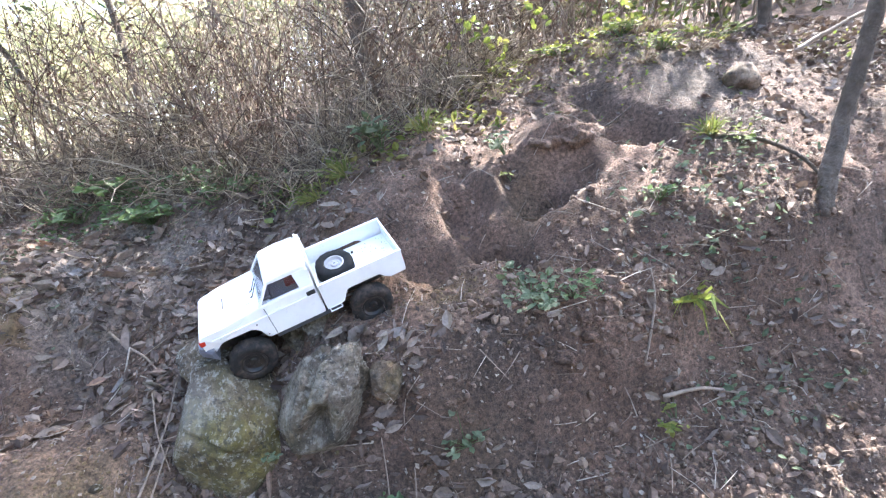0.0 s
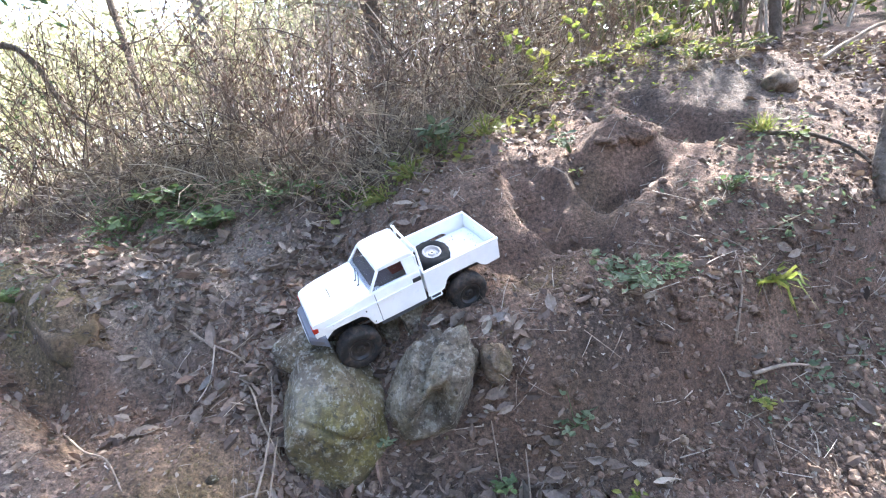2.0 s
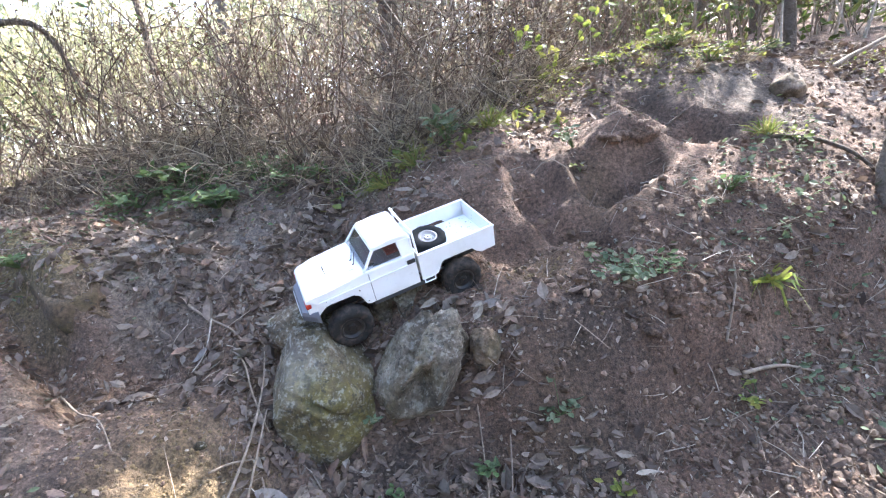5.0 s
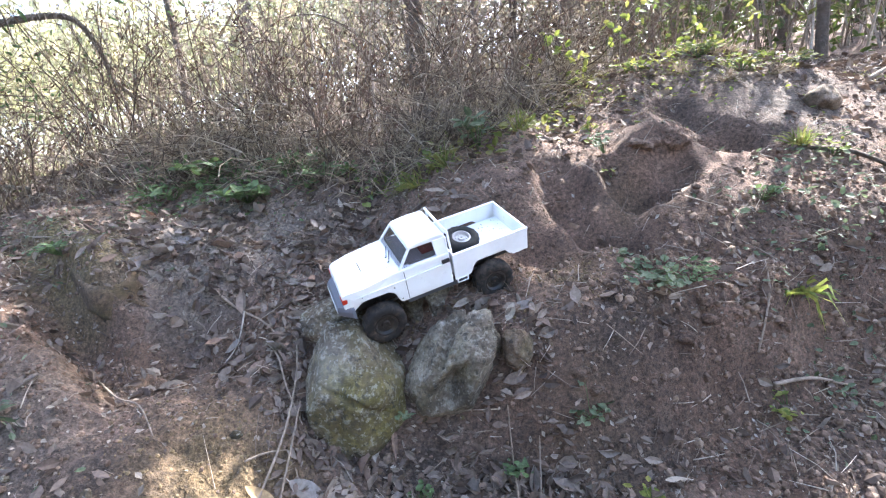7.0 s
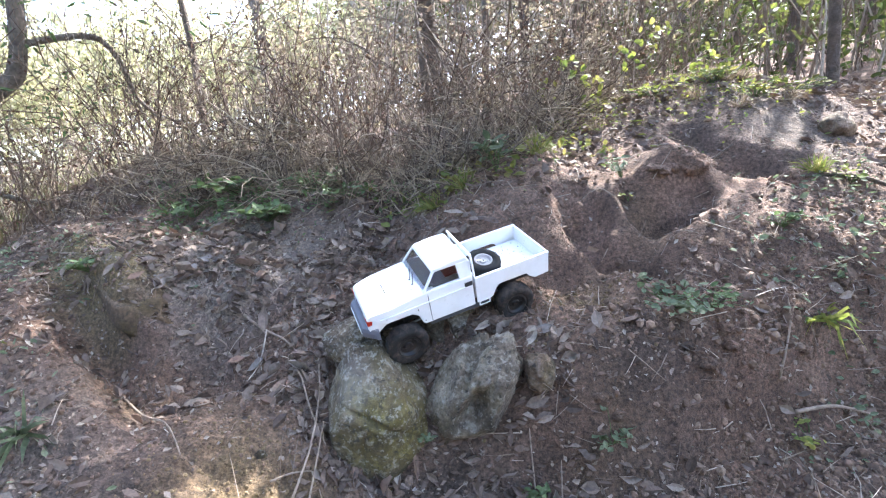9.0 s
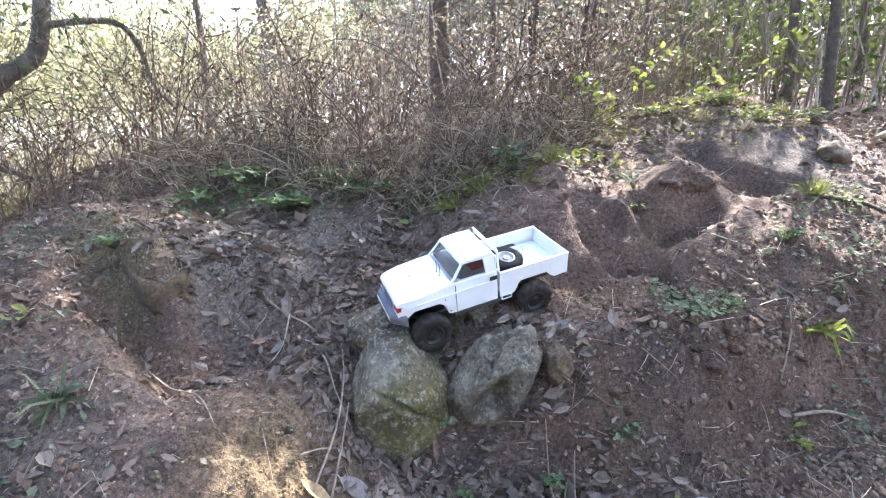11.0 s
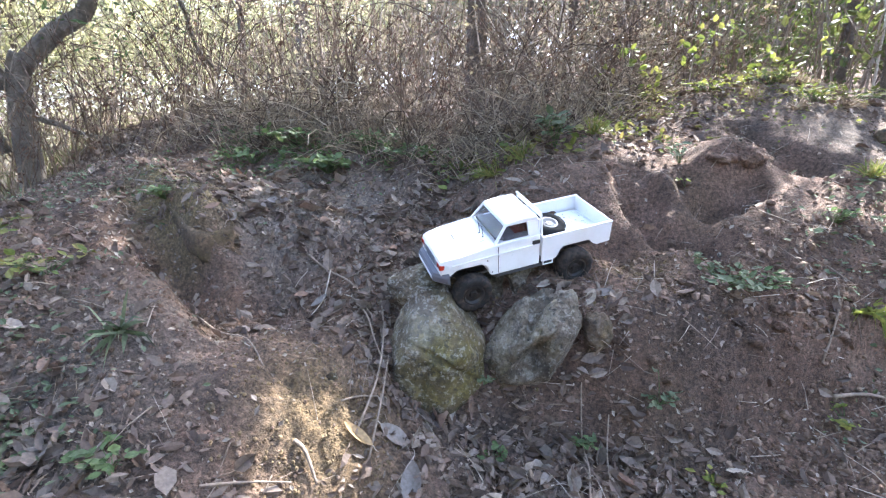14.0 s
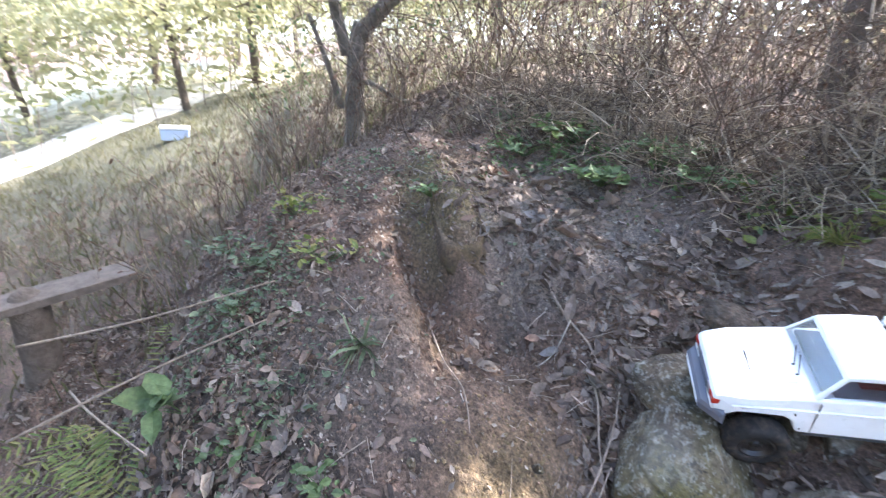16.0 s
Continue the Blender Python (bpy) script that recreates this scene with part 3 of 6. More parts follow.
rock(pose(-0.585, 0.888, 0.562, 10, -4, 8), (0.158, 0.158, 0.205), 1, "large blunt grey-brown rock with yellow moss, half buried in the bank", [((-0.5, -0.75, 0.75), 0.5, 0.35, 0.3, 0.05), ((0.75, -0.6, 0.25), 0.25, 0.55, 0.2, 0.07), ((0.1, -0.9, 0.35), 0.7, 0.06, 0.5, 0.07), ((-0.4, -0.9, -0.2), 0.08, 0.5, 0.4, 0.05)], 0.5, 6, 0.03, 0.9,
     planes=[((0, -0.52, 0.85), 0.70), ((-0.25, -1, 0.1), 0.80), ((0.45, -0.9, -0.05), 0.82), ((-1, -0.2, 0.1), 0.86), ((0.95, -0.25, 0.1), 0.84), ((-0.75, -0.2, 0.65), 0.80), ((0.7, -0.1, 0.7), 0.76), ((0.6, -0.6, -0.65), 0.84), ((-0.55, -0.45, -0.7), 0.90)])
rock(pose(-0.334, 0.876, 0.622, 6, 29, -8), (0.102, 0.096, 0.186), 2, "pitted grey rock with a deep hollow, set in the bank", mat=GREY_ROCK, dents=[((0.16, -0.97, 0.08), 0.32, 0.44, 0.1, 0.62), ((-0.45, -0.80, 0.40), 0.34, 0.16, 0.6, 0.20), ((-0.6, -0.3, 0.75), 0.4, 0.3, 0.0, 0.22), ((0.1, -0.75, -0.75), 0.4, 0.2, 0.0, 0.14)], rough=0.75, level=6, pitted=0.09, grit=1.1,
     planes=[((0.1, -1, 0.15), 0.86), ((-0.8, -0.5, 0.35), 0.82), ((0.9, -0.3, 0.2), 0.86), ((0.1, -0.4, 0.9), 0.86), ((0.5, -0.6, -0.6), 0.84)])
rock(pose(-0.408, 1.070, 0.748, 0, 0, -12), (0.112, 0.078, 0.078), 3, "grey limestone rock with a dark cleft, embedded in soil", mat=GREY_ROCK, dents=[((0.10, -0.95, -0.05), 0.19, 0.50, -0.3, 0.70)], rough=0.6, level=6, pitted=0.05, grit=1.0,
     planes=[((0, -0.3, 0.95), 0.85), ((-0.8, -0.5, 0.3), 0.86), ((0.75, -0.6, 0.4), 0.84)])
rock(pose(-0.378, 0.890, 0.518, 0, 25, 20), (0.085, 0.060, 0.075), 12, "dark brown stone wedged below the pitted rock", [], 0.7, 5, 0.05, 1.0, BROWN_ROCK, planes=[((0.2, -1, 0.1), 0.82), ((0.1, -0.3, 0.95), 0.8)])
rock(pose(-0.655, 1.0, 0.735, 6, -8, 30), (0.105, 0.10, 0.05), 4, "flat pale rock slab with dusty top in the trail", [], 0.8, 5, 0.04)
rock(pose(-0.63, 1.27, 0.80, 0, 0, -15), (0.095, 0.06, 0.06), 5, "low brown rock half sunk in leaf litter", [], 0.8, mat=BROWN_ROCK)
rock(pose(-0.168, 0.868, 0.68, 0, 0, 40), (0.040, 0.040, 0.052), 6, "small brown stone stuck in the bank edge", [], 1.0, 4, mat=BROWN_ROCK)
rock(pose(1.061, 1.755, 1.215, 0, 0, 20), (0.062, 0.05, 0.055), 8, "sunlit brown stone on the hilltop", [], 0.9, 4, mat=BROWN_ROCK)


def earth(name, lumps_at, label, seed):
    """Rough lumps of packed soil, each (x, y, z, wide, deep, high, turn), in one mesh."""
    bm = bmesh.new()
    for k, (x, y, z, a, b, c, turn) in enumerate(lumps_at):
        made = bmesh.ops.create_icosphere(bm, subdivisions=4, radius=1.0)["verts"]
        m = pose(x, y, z, 0, 0, turn)
        for v in made:
            p = v.co.normalized()
            q = p + Vector((seed + k * 2.3, k * 1.1, seed * 0.7))
            r = 1 + 0.30 * noise.noise(q * 1.3) + 0.16 * noise.noise(q * 3.5) + 0.13 * noise.noise(q * 8) + 0.08 * noise.noise(q * 19)
            v.co = m @ Vector((p.x * a * r, p.y * b * r, p.z * c * r))
    return tagged(part(name, bm, SOIL, None, "", True), label, "soil", "", "")


earth("soil_ledge", [(0.305, 1.52, 1.125, 0.065, 0.10, 0.045, 10), (0.385, 1.525, 1.132, 0.075, 0.105, 0.05, 15), (0.455, 1.535, 1.118, 0.06, 0.08, 0.04, -20)], "brown packed-soil ledge over an eroded hollow", 5)
wedge = rock(pose(-1.485, 1.145, 0.845, 0, 18, -35), (0.25, 0.115, 0.14), 21, "", [((0.1, -0.9, -0.3), 0.6, 0.3, 0.0, 0.12)], 0.45, 5, 0.05, 2.0, MOSSY_EARTH,
             [((0.1, -0.25, 1), 0.62), ((0.1, -1, 0.2), 0.74), ((-1, -0.1, 0.2), 0.82), ((0, 1, 0.5), 0.72), ((0.9, -0.3, 0.35), 0.9)])
wedge.name = "earth_wedge"
tagged(wedge, "eroded wedge of packed earth with dry moss on the mound", "soil", "", "")
lip = random.Random(61)
for i in range(24):
    x = -0.14 + 1.05 * i / 23 + lip.gauss(0, 0.02)
    y = 0.826 + 0.377 * math.log1p(math.exp(x / 0.08)) * 0.08 + 0.035 + lip.gauss(0, 0.02)
    s = lip.uniform(0.010, 0.024)
    bm = bmesh.new()
    bmesh.ops.create_icosphere(bm, subdivisions=3, radius=1.0)
    for v in bm.verts:
        q = v.co + Vector((i * 2.3, i * 1.1, 4.0))
        v.co = v.co * (s * (1 + 0.45 * noise.noise(q * 1.4) + 0.25 * noise.noise(q * 3.4) + 0.12 * noise.noise(q * 8)))
        v.co.z *= 0.7
    clod = part("clod", bm, SOIL, ground, "", True)
    clod.matrix_world = pose(x, y, float(ground_at(x, y)) - s * 0.1, lip.uniform(-20, 20), lip.uniform(-20, 20), lip.uniform(0, 180))


# ---- model truck ----
TRUCK = pose(-0.4022, 1.0527, 0.8155, -18.04, 10.85, -154.96)
DROP = -0.008


def wheel(m, parent, name, tyre_mat, rim_mat, radius=0.055, width=0.042, label="", hub=0.56, tread=1.0):
    w = new(name)
    w.empty_display_size = 0.03
    w.parent, w.matrix_local = parent, m
    if label:
        tagged(w, label)
    bm = bmesh.new()
    h = width / 2
    lug = lambda k, i: (0.0026 if (i // 2 + (k % 2)) % 2 else -0.0012) * tread if 2 <= k <= 6 else 0.0
    lathe(bm, [(-h * 0.85, radius * hub), (-h, radius * (hub + 0.10)), (-h * 1.02, radius * 0.86), (-h * 0.86, radius * 0.97), (-h * 0.4, radius), (h * 0.4, radius), (h * 0.86, radius * 0.97), (h * 1.02, radius * 0.86), (h, radius * (hub + 0.10)), (h * 0.85, radius * hub), (-h * 0.85, radius * hub)], 56, lug)
    part("tyre", bm, tyre_mat, w, "", True)
    bm = bmesh.new()
    lathe(bm, [(-h * 0.9, 0.003), (-h * 0.9, radius * hub), (h * 0.9, radius * (hub + 0.015)), (h * 0.92, radius * (hub - 0.06)), (h * 0.55, radius * (hub - 0.14)), (h * 0.5, radius * 0.22), (h * 0.75, radius * 0.17), (h * 0.75, 0.002)], 28)
    for i in range(6):
        a = i * math.pi / 3
        rod(bm, (radius * 0.30 * math.cos(a), h * 0.45, radius * 0.30 * math.sin(a)), (radius * 0.30 * math.cos(a), h * 0.62, radius * 0.30 * math.sin(a)), radius * 0.05, 6)
    part("rim", bm, rim_mat, w, "", False)
    return w


def build_truck(m):
    t = thing("model_truck", m, "white radio-controlled model pickup with muddy tyres climbing over rocks", "model truck")
    B, R0 = 0.092, 0.075
    # nose, wings and doors in one shell
    bm = bmesh.new()
    side = [(0.238, 0.040), (0.244, 0.066), (0.243, 0.096), (0.239, 0.103), (0.230, 0.1075), (0.190, 0.1125), (0.150, 0.117), (0.120, 0.120), (0.091, 0.1225), (0.020, 0.124), (-0.047, 0.124), (-0.047, 0.030), (0.096, 0.030), (0.104, 0.034)]
    side += [(0.113, 0.060), (0.118, 0.066), (0.130, 0.074), (0.188, 0.075), (0.200, 0.072), (0.216, 0.058), (0.228, 0.045)]
    prism(bm, side, -B, B, 0.004)
    for v in bm.verts:
        if v.co.z > 0.08:
            v.co.y *= 1 - 0.9 * (v.co.z - 0.08)
        if v.co.x > 0.19:
            v.co.y *= 1 - 2.2 * (v.co.x - 0.19)
    body = part("body", bm, WHITE, t, "white moulded bonnet, wings and doors")
    # raised bonnet panel and scoop slot
    bm = bmesh.new()
    prism(bm, [(0.214, 0.106), (0.212, 0.1115), (0.150, 0.1193), (0.105, 0.1243), (0.105, 0.119)], -0.052, 0.052, 0.0012)
    part("bonnet_panel", bm, WHITE, body)
    bm = bmesh.new()
    box(bm, 0.172, 0.175, -0.024, 0.024, 0.1125, 0.1172, 0.0006)
    part("scoop_slot", bm, DARK, body, "dark scoop slot")
    # cab: pillars, roof, rear wall
    bm = bmesh.new()
    prism(bm, [(0.056, 0.166), (0.050, 0.174), (0.0, 0.178), (-0.040, 0.177), (-0.047, 0.168), (-0.047, 0.163), (0.054, 0.163)], -R0, R0, 0.004)
    part("roof", bm, WHITE, t, "")
    for s in (1, -1):
        bm = bmesh.new()
        rod(bm, (0.090, s * 0.084, 0.118), (0.052, s * 0.0725, 0.166), 0.0042, 6)
        part("pillar", bm, WHITE, t)
        bm = bmesh.new()
        prism(bm, [(-0.014, 0.122), (-0.010, 0.166), (-0.047, 0.166), (-0.047, 0.122)], s * 0.0835 - 0.003, s * 0.0835 + 0.003, 0.0008)
        for v in bm.verts:
            v.co.y -= s * (v.co.z - 0.122) * 0.23
        part("rear_quarter", bm, WHITE, t)
        bm = bmesh.new()
        prism(bm, [(0.083, 0.123), (0.049, 0.164), (-0.012, 0.165), (-0.015, 0.123)], s * 0.0815 - 0.0008, s * 0.0815 + 0.0008)
        for v in bm.verts:
            v.co.y -= s * (v.co.z - 0.122) * 0.23
        part("side_window", bm, GLASS, t, "smoked side window")
        # swage line, handle, vent bracket, shut line
        bm = bmesh.new()
        prism(bm, [(0.214, 0.090), (0.214, 0.094), (-0.044, 0.099), (-0.044, 0.095)], s * B - 0.0015, s * B + 0.0022, 0.0006)
        part("swage", bm, WHITE, body)
        bm = bmesh.new()
        box(bm, -0.044, -0.022, s * B - 0.002, s * B + 0.0025, 0.099, 0.110, 0.001)
        part("door_handle", bm, DARK, body, "black door handle")
        bm = bmesh.new()
        box(bm, 0.0795, 0.0808, s * B - 0.002, s * B + 0.0006, 0.034, 0.117)
        part("shut_line", bm, BUMPER, body)
        bm = bmesh.new()
        box(bm, 0.217, 0.2452, s * 0.070 - 0.0125, s * 0.070 + 0.0125, 0.080, 0.094, 0.002)
        part("marker_lens", bm, RED, body, "red corner lens")
        bm = bmesh.new()
        box(bm, 0.234, 0.2448, s * 0.046 - 0.012, s * 0.046 + 0.012, 0.074, 0.093, 0.002)
        part("headlight", bm, STEEL, body, "clear square headlight")
        bm = bmesh.new()
        rod(bm, (0.099, s * 0.012 + 0.02, 0.1225), (0.085, s * 0.012 - 0.022, 0.1285), 0.0011, 6)
        rod(bm, (0.103, s * 0.012 + 0.02, 0.121), (0.099, s * 0.012 + 0.02, 0.1235), 0.0018, 6)
        part("wiper", bm, DARK, t, "black wiper")
        for dx, dz in ((0.196, 0.090), (0.112, 0.082), (0.098, 0.042)):
            part("screw", rod(bmesh.new(), (dx, s * (B - 0.004), dz), (dx, s * (B + 0.0012), dz), 0.0017, 8), DARK, body)
        # sills under the doors
        bm = bmesh.new()
        box(bm, -0.085, 0.085, s * 0.080 - 0.008, s * 0.080 + 0.008, 0.016, 0.029, 0.003)
        part("rock_slider", bm, BUMPER, t, "dark rock slider")
    bm = bmesh.new()
    f = [bm.verts.new(c) for c in ((0.0895, 0.081, 0.1205), (0.0895, -0.081, 0.1205), (0.0535, -0.070, 0.1655), (0.0535, 0.070, 0.1655))]
    bm.faces.new(f)
    ex = bmesh.ops.extrude_face_region(bm, geom=bm.faces[:])
    for e in ex["geom"]:
        if isinstance(e, bmesh.types.BMVert):
            e.co.x -= 0.0018
    part("windscreen", bm, GLASS, t, "smoked windscreen")
    bm = bmesh.new()
    for y0, y1 in ((-0.083, -0.064), (-0.024, -0.019), (0.019, 0.024), (0.064, 0.083)):
        box(bm, -0.0475, -0.043, y0, y1, 0.12, 0.167)
    box(bm, -0.0475, -0.043, -0.083, 0.083, 0.119, 0.132)
    box(bm, -0.0475, -0.043, -0.075, 0.075, 0.158, 0.167)
    part("cab_rear", bm, WHITE, t)
    for y0, y1 in ((-0.064, -0.024), (-0.019, 0.019), (0.024, 0.064)):
        bm = bmesh.new()
        box(bm, -0.046, -0.0445, y0, y1, 0.132, 0.158)
        part("rear_window", bm, GLASS, t, "smoked rear window")
    # seats seen through the glass
    for s in (1, -1):
        bm = bmesh.new()
        box(bm, -0.030, -0.016, s * 0.037 - 0.020, s * 0.037 + 0.020, 0.118, 0.152, 0.005)
        box(bm, -0.026, 0.016, s * 0.037 - 0.020, s * 0.037 + 0.020, 0.1245, 0.131, 0.003)
        part("seat", bm, SEAT, t, "red seat")
    bm = bmesh.new()
    box(bm, 0.055, 0.078, -0.072, 0.072, 0.1235, 0.134, 0.004)
    part("dashboard", bm, CABIN, t)
    bm = bmesh.new()
    box(bm, -0.042, 0.06, -0.078, 0.078, 0.1238, 0.1252)
    part("cab_floor", bm, CABIN, t)
    # grille and bumper
    bm = bmesh.new()
    box(bm, 0.238, 0.2438, -0.038, 0.038, 0.070, 0.095, 0.001)
    for i in range(4):
        box(bm, 0.242, 0.2455, -0.037, 0.037, 0.0715 + i * 0.0060, 0.0742 + i * 0.0060)
    part("grille", bm, SLATE, body, "dark slatted grille")
    bm = bmesh.new()
    prism(bm, [(0.222, 0.034), (0.254, 0.036), (0.261, 0.042), (0.262, 0.058), (0.257, 0.066), (0.222, 0.067)], -0.096, -0.064)
    prism(bm, [(0.222, 0.034), (0.254, 0.036), (0.261, 0.042), (0.262, 0.058), (0.257, 0.066), (0.222, 0.067)], -0.064, 0.064)
    prism(bm, [(0.222, 0.034), (0.254, 0.036), (0.261, 0.042), (0.262, 0.058), (0.257, 0.066), (0.222, 0.067)], 0.064, 0.096)
    for v in bm.verts:
        v.co.x -= max(0.0, abs(v.co.y) - 0.064) * 1.0 * (v.co.x > 0.23)
    bumper = part("front_bumper", bm, SLATE, t, "slate-grey front bumper")
    bm = bmesh.new()
    box(bm, 0.2600, 0.2632, -0.058, 0.058, 0.046, 0.0565, 0.001)
    part("plate", bm, WHITE, bumper, "long blank white strip")
    # load bed
    bm = bmesh.new()
    box(bm, -0.274, -0.055, -0.084, 0.084, 0.062, 0.067)
    bed = part("load_bed", bm, WHITE, t, "white flat load bed")
    grit = random.Random(8)
    bm = bmesh.new()
    for _ in range(46):
        bmesh.ops.create_icosphere(bm, subdivisions=1, radius=grit.uniform(0.0006, 0.0017), matrix=Matrix.Translation((grit.uniform(-0.268, -0.15), grit.uniform(-0.08, 0.08), 0.0676)))
    tagged(part("dirt_specks", bm, SOIL, bed, "brown specks of dirt"), kind="stuff")
    for s in (1, -1):
        bm = bmesh.new()
        low = [(-0.052, 0.112), (-0.052, 0.034), (-0.090, 0.034)] + [(-0.100, 0.038), (-0.110, 0.058), (-0.116, 0.066), (-0.128, 0.073), (-0.194, 0.074), (-0.204, 0.070), (-0.216, 0.056)] + [(-0.232, 0.046), (-0.276, 0.048), (-0.277, 0.112)]
        prism(bm, low, s * B - 0.0035, s * B + 0.0015, 0.0015)
        part("bed_side", bm, WHITE, bed)
        bm = bmesh.new()
        box(bm, -0.278, -0.052, s * 0.091 - 0.004, s * 0.091 + 0.004, 0.110, 0.115, 0.0015)
        part("bed_rail", bm, WHITE, bed)
        bm = bmesh.new()
        for a, b in (((-0.088, 0.024), (-0.058, 0.024)), ((-0.088, 0.036), (-0.058, 0.036)), ((-0.088, 0.024), (-0.088, 0.036)), ((-0.058, 0.024), (-0.058, 0.036))):
            rod(bm, (a[0], s * 0.094, a[1]), (b[0], s * 0.094, b[1]), 0.0018, 6)
        part("side_step", bm, WHITE, t, "white side step")
        bm = bmesh.new()
        box(bm, -0.279, -0.276, s * 0.083 - 0.006, s * 0.083 + 0.006, 0.070, 0.092, 0.001)
        part("tail_lamp", bm, RED, bed, "red tail lamp")
    bm = bmesh.new()
    box(bm, -0.2775, -0.2725, -0.0905, 0.0905, 0.050, 0.114, 0.0015)
    part("tailgate", bm, WHITE, bed)
    bm = bmesh.new()
    box(bm, -0.056, -0.052, -0.0905, 0.0905, 0.050, 0.118, 0.001)
    part("headboard", bm, WHITE, bed)
    # rack behind the cab
    bm = bmesh.new()
    for s in (1, -1):
        rod(bm, (-0.056, s * 0.080, 0.112), (-0.056, s * 0.070, 0.176), 0.0032, 8)
        rod(bm, (-0.056, s * 0.070, 0.176), (-0.050, s * 0.062, 0.184), 0.0032, 8)
    rod(bm, (-0.050, -0.064, 0.184), (-0.050, 0.064, 0.184), 0.0034, 8)
    rod(bm, (-0.056, -0.072, 0.168), (-0.056, 0.072, 0.168), 0.0026, 8)
    for y in (-0.03, 0.0, 0.03):
        rod(bm, (-0.056, y, 0.168), (-0.050, y, 0.184), 0.002, 6)
    part("cab_rack", bm, WHITE, t, "white tube rack")
    # chassis
    bm = bmesh.new()
    for s in (1, -1):
        box(bm, -0.265, 0.235, s * 0.036 - 0.006, s * 0.036 + 0.006, 0.018, 0.034, 0.001)
    box(bm, -0.06, 0.07, -0.032, 0.032, 0.006, 0.034, 0.004)
    box(bm, 0.10, 0.20, -0.03, 0.03, 0.026, 0.060, 0.003)
    part("chassis", bm, DARK, t, "black chassis rails")
    for x in (0.16, -0.16):
        bm = bmesh.new()
        rod(bm, (x, -0.085, DROP), (x, 0.085, DROP), 0.0075, 10)
        bmesh.ops.create_uvsphere(bm, u_segments=12, v_segments=8, radius=0.019, matrix=Matrix.Translation((x, 0.012, DROP)))
        part("axle", bm, DARK, t, "black axle")
        bm = bmesh.new()
        rod(bm, (x, 0.008, 0.004), (0.0, 0.004, 0.016), 0.004, 8)
        part("drive_shaft", bm, STEEL, t)
        for s in (1, -1):
            bm = bmesh.new()
            rod(bm, (x, s * 0.058, 0.004), (x - 0.012, s * 0.050, 0.072), 0.0035, 8)
            for k in range(7):
                f = 0.25 + 0.09 * k
                rod(bm, (x - 0.012 * f, s * (0.058 - 0.008 * f), 0.004 + 0.068 * f - 0.001), (x - 0.012 * f, s * (0.058 - 0.008 * f), 0.004 + 0.068 * f + 0.0015), 0.0075, 10)
            part("shock_absorber", bm, DARK, t)
            turn = 180 if s < 0 else 0
            wheel(pose(x, s * 0.092, DROP, 0, 0, turn), t, "front_wheel" if x > 0 else "rear_wheel", RUBBER, BLACK_RIM)
    for s in (1, -1):
        bm = bmesh.new()
        rod(bm, (0.15, s * 0.03, -0.004), (0.0, s * 0.034, 0.012), 0.0032, 8)
        rod(bm, (-0.15, s * 0.03, -0.004), (-0.01, s * 0.034, 0.012), 0.0032, 8)
        part("link_arm", bm, STEEL, t)
    wheel(pose(-0.112, 0.018, 0.092, 90 - 10, 0, 35), t, "spare_wheel", SPARE, RIM, 0.050, 0.044, "spare wheel with silver rim lying in the bed", 0.50, 0.35)
    return t


build_truck(TRUCK)


# ---- placing on the ground ----
def rest(x, y):
    """Height and normal of the ground."""
    e = 0.012
    z, zx, zy = (float(ground_at(x + a, y + b)) for a, b in ((0, 0), (e, 0), (0, e)))
    return z, Vector((-(zx - z) / e, -(zy - z) / e, 1)).normalized()


def lay(rng, n, where, tries=12):
    """About n places drawn with the chance that where(x, y) gives, with height and slope."""
    out = []
    for _ in range(tries):
        x, y = rng.uniform(-3.4, 1.9, n), rng.uniform(-0.2, 3.0, n)
        keep = rng.rand(n) < where(x, y)
        out.append(np.stack([x[keep], y[keep]], -1))
        if sum(len(o) for o in out) >= n:
            break
    p = np.concatenate(out)[:n]
    e = 0.012
    z = ground_at(p[:, 0], p[:, 1])
    sx, sy = (ground_at(p[:, 0] + e, p[:, 1]) - z) / e, (ground_at(p[:, 0], p[:, 1] + e) - z) / e
    return np.column_stack([p, z, -sx, -sy])


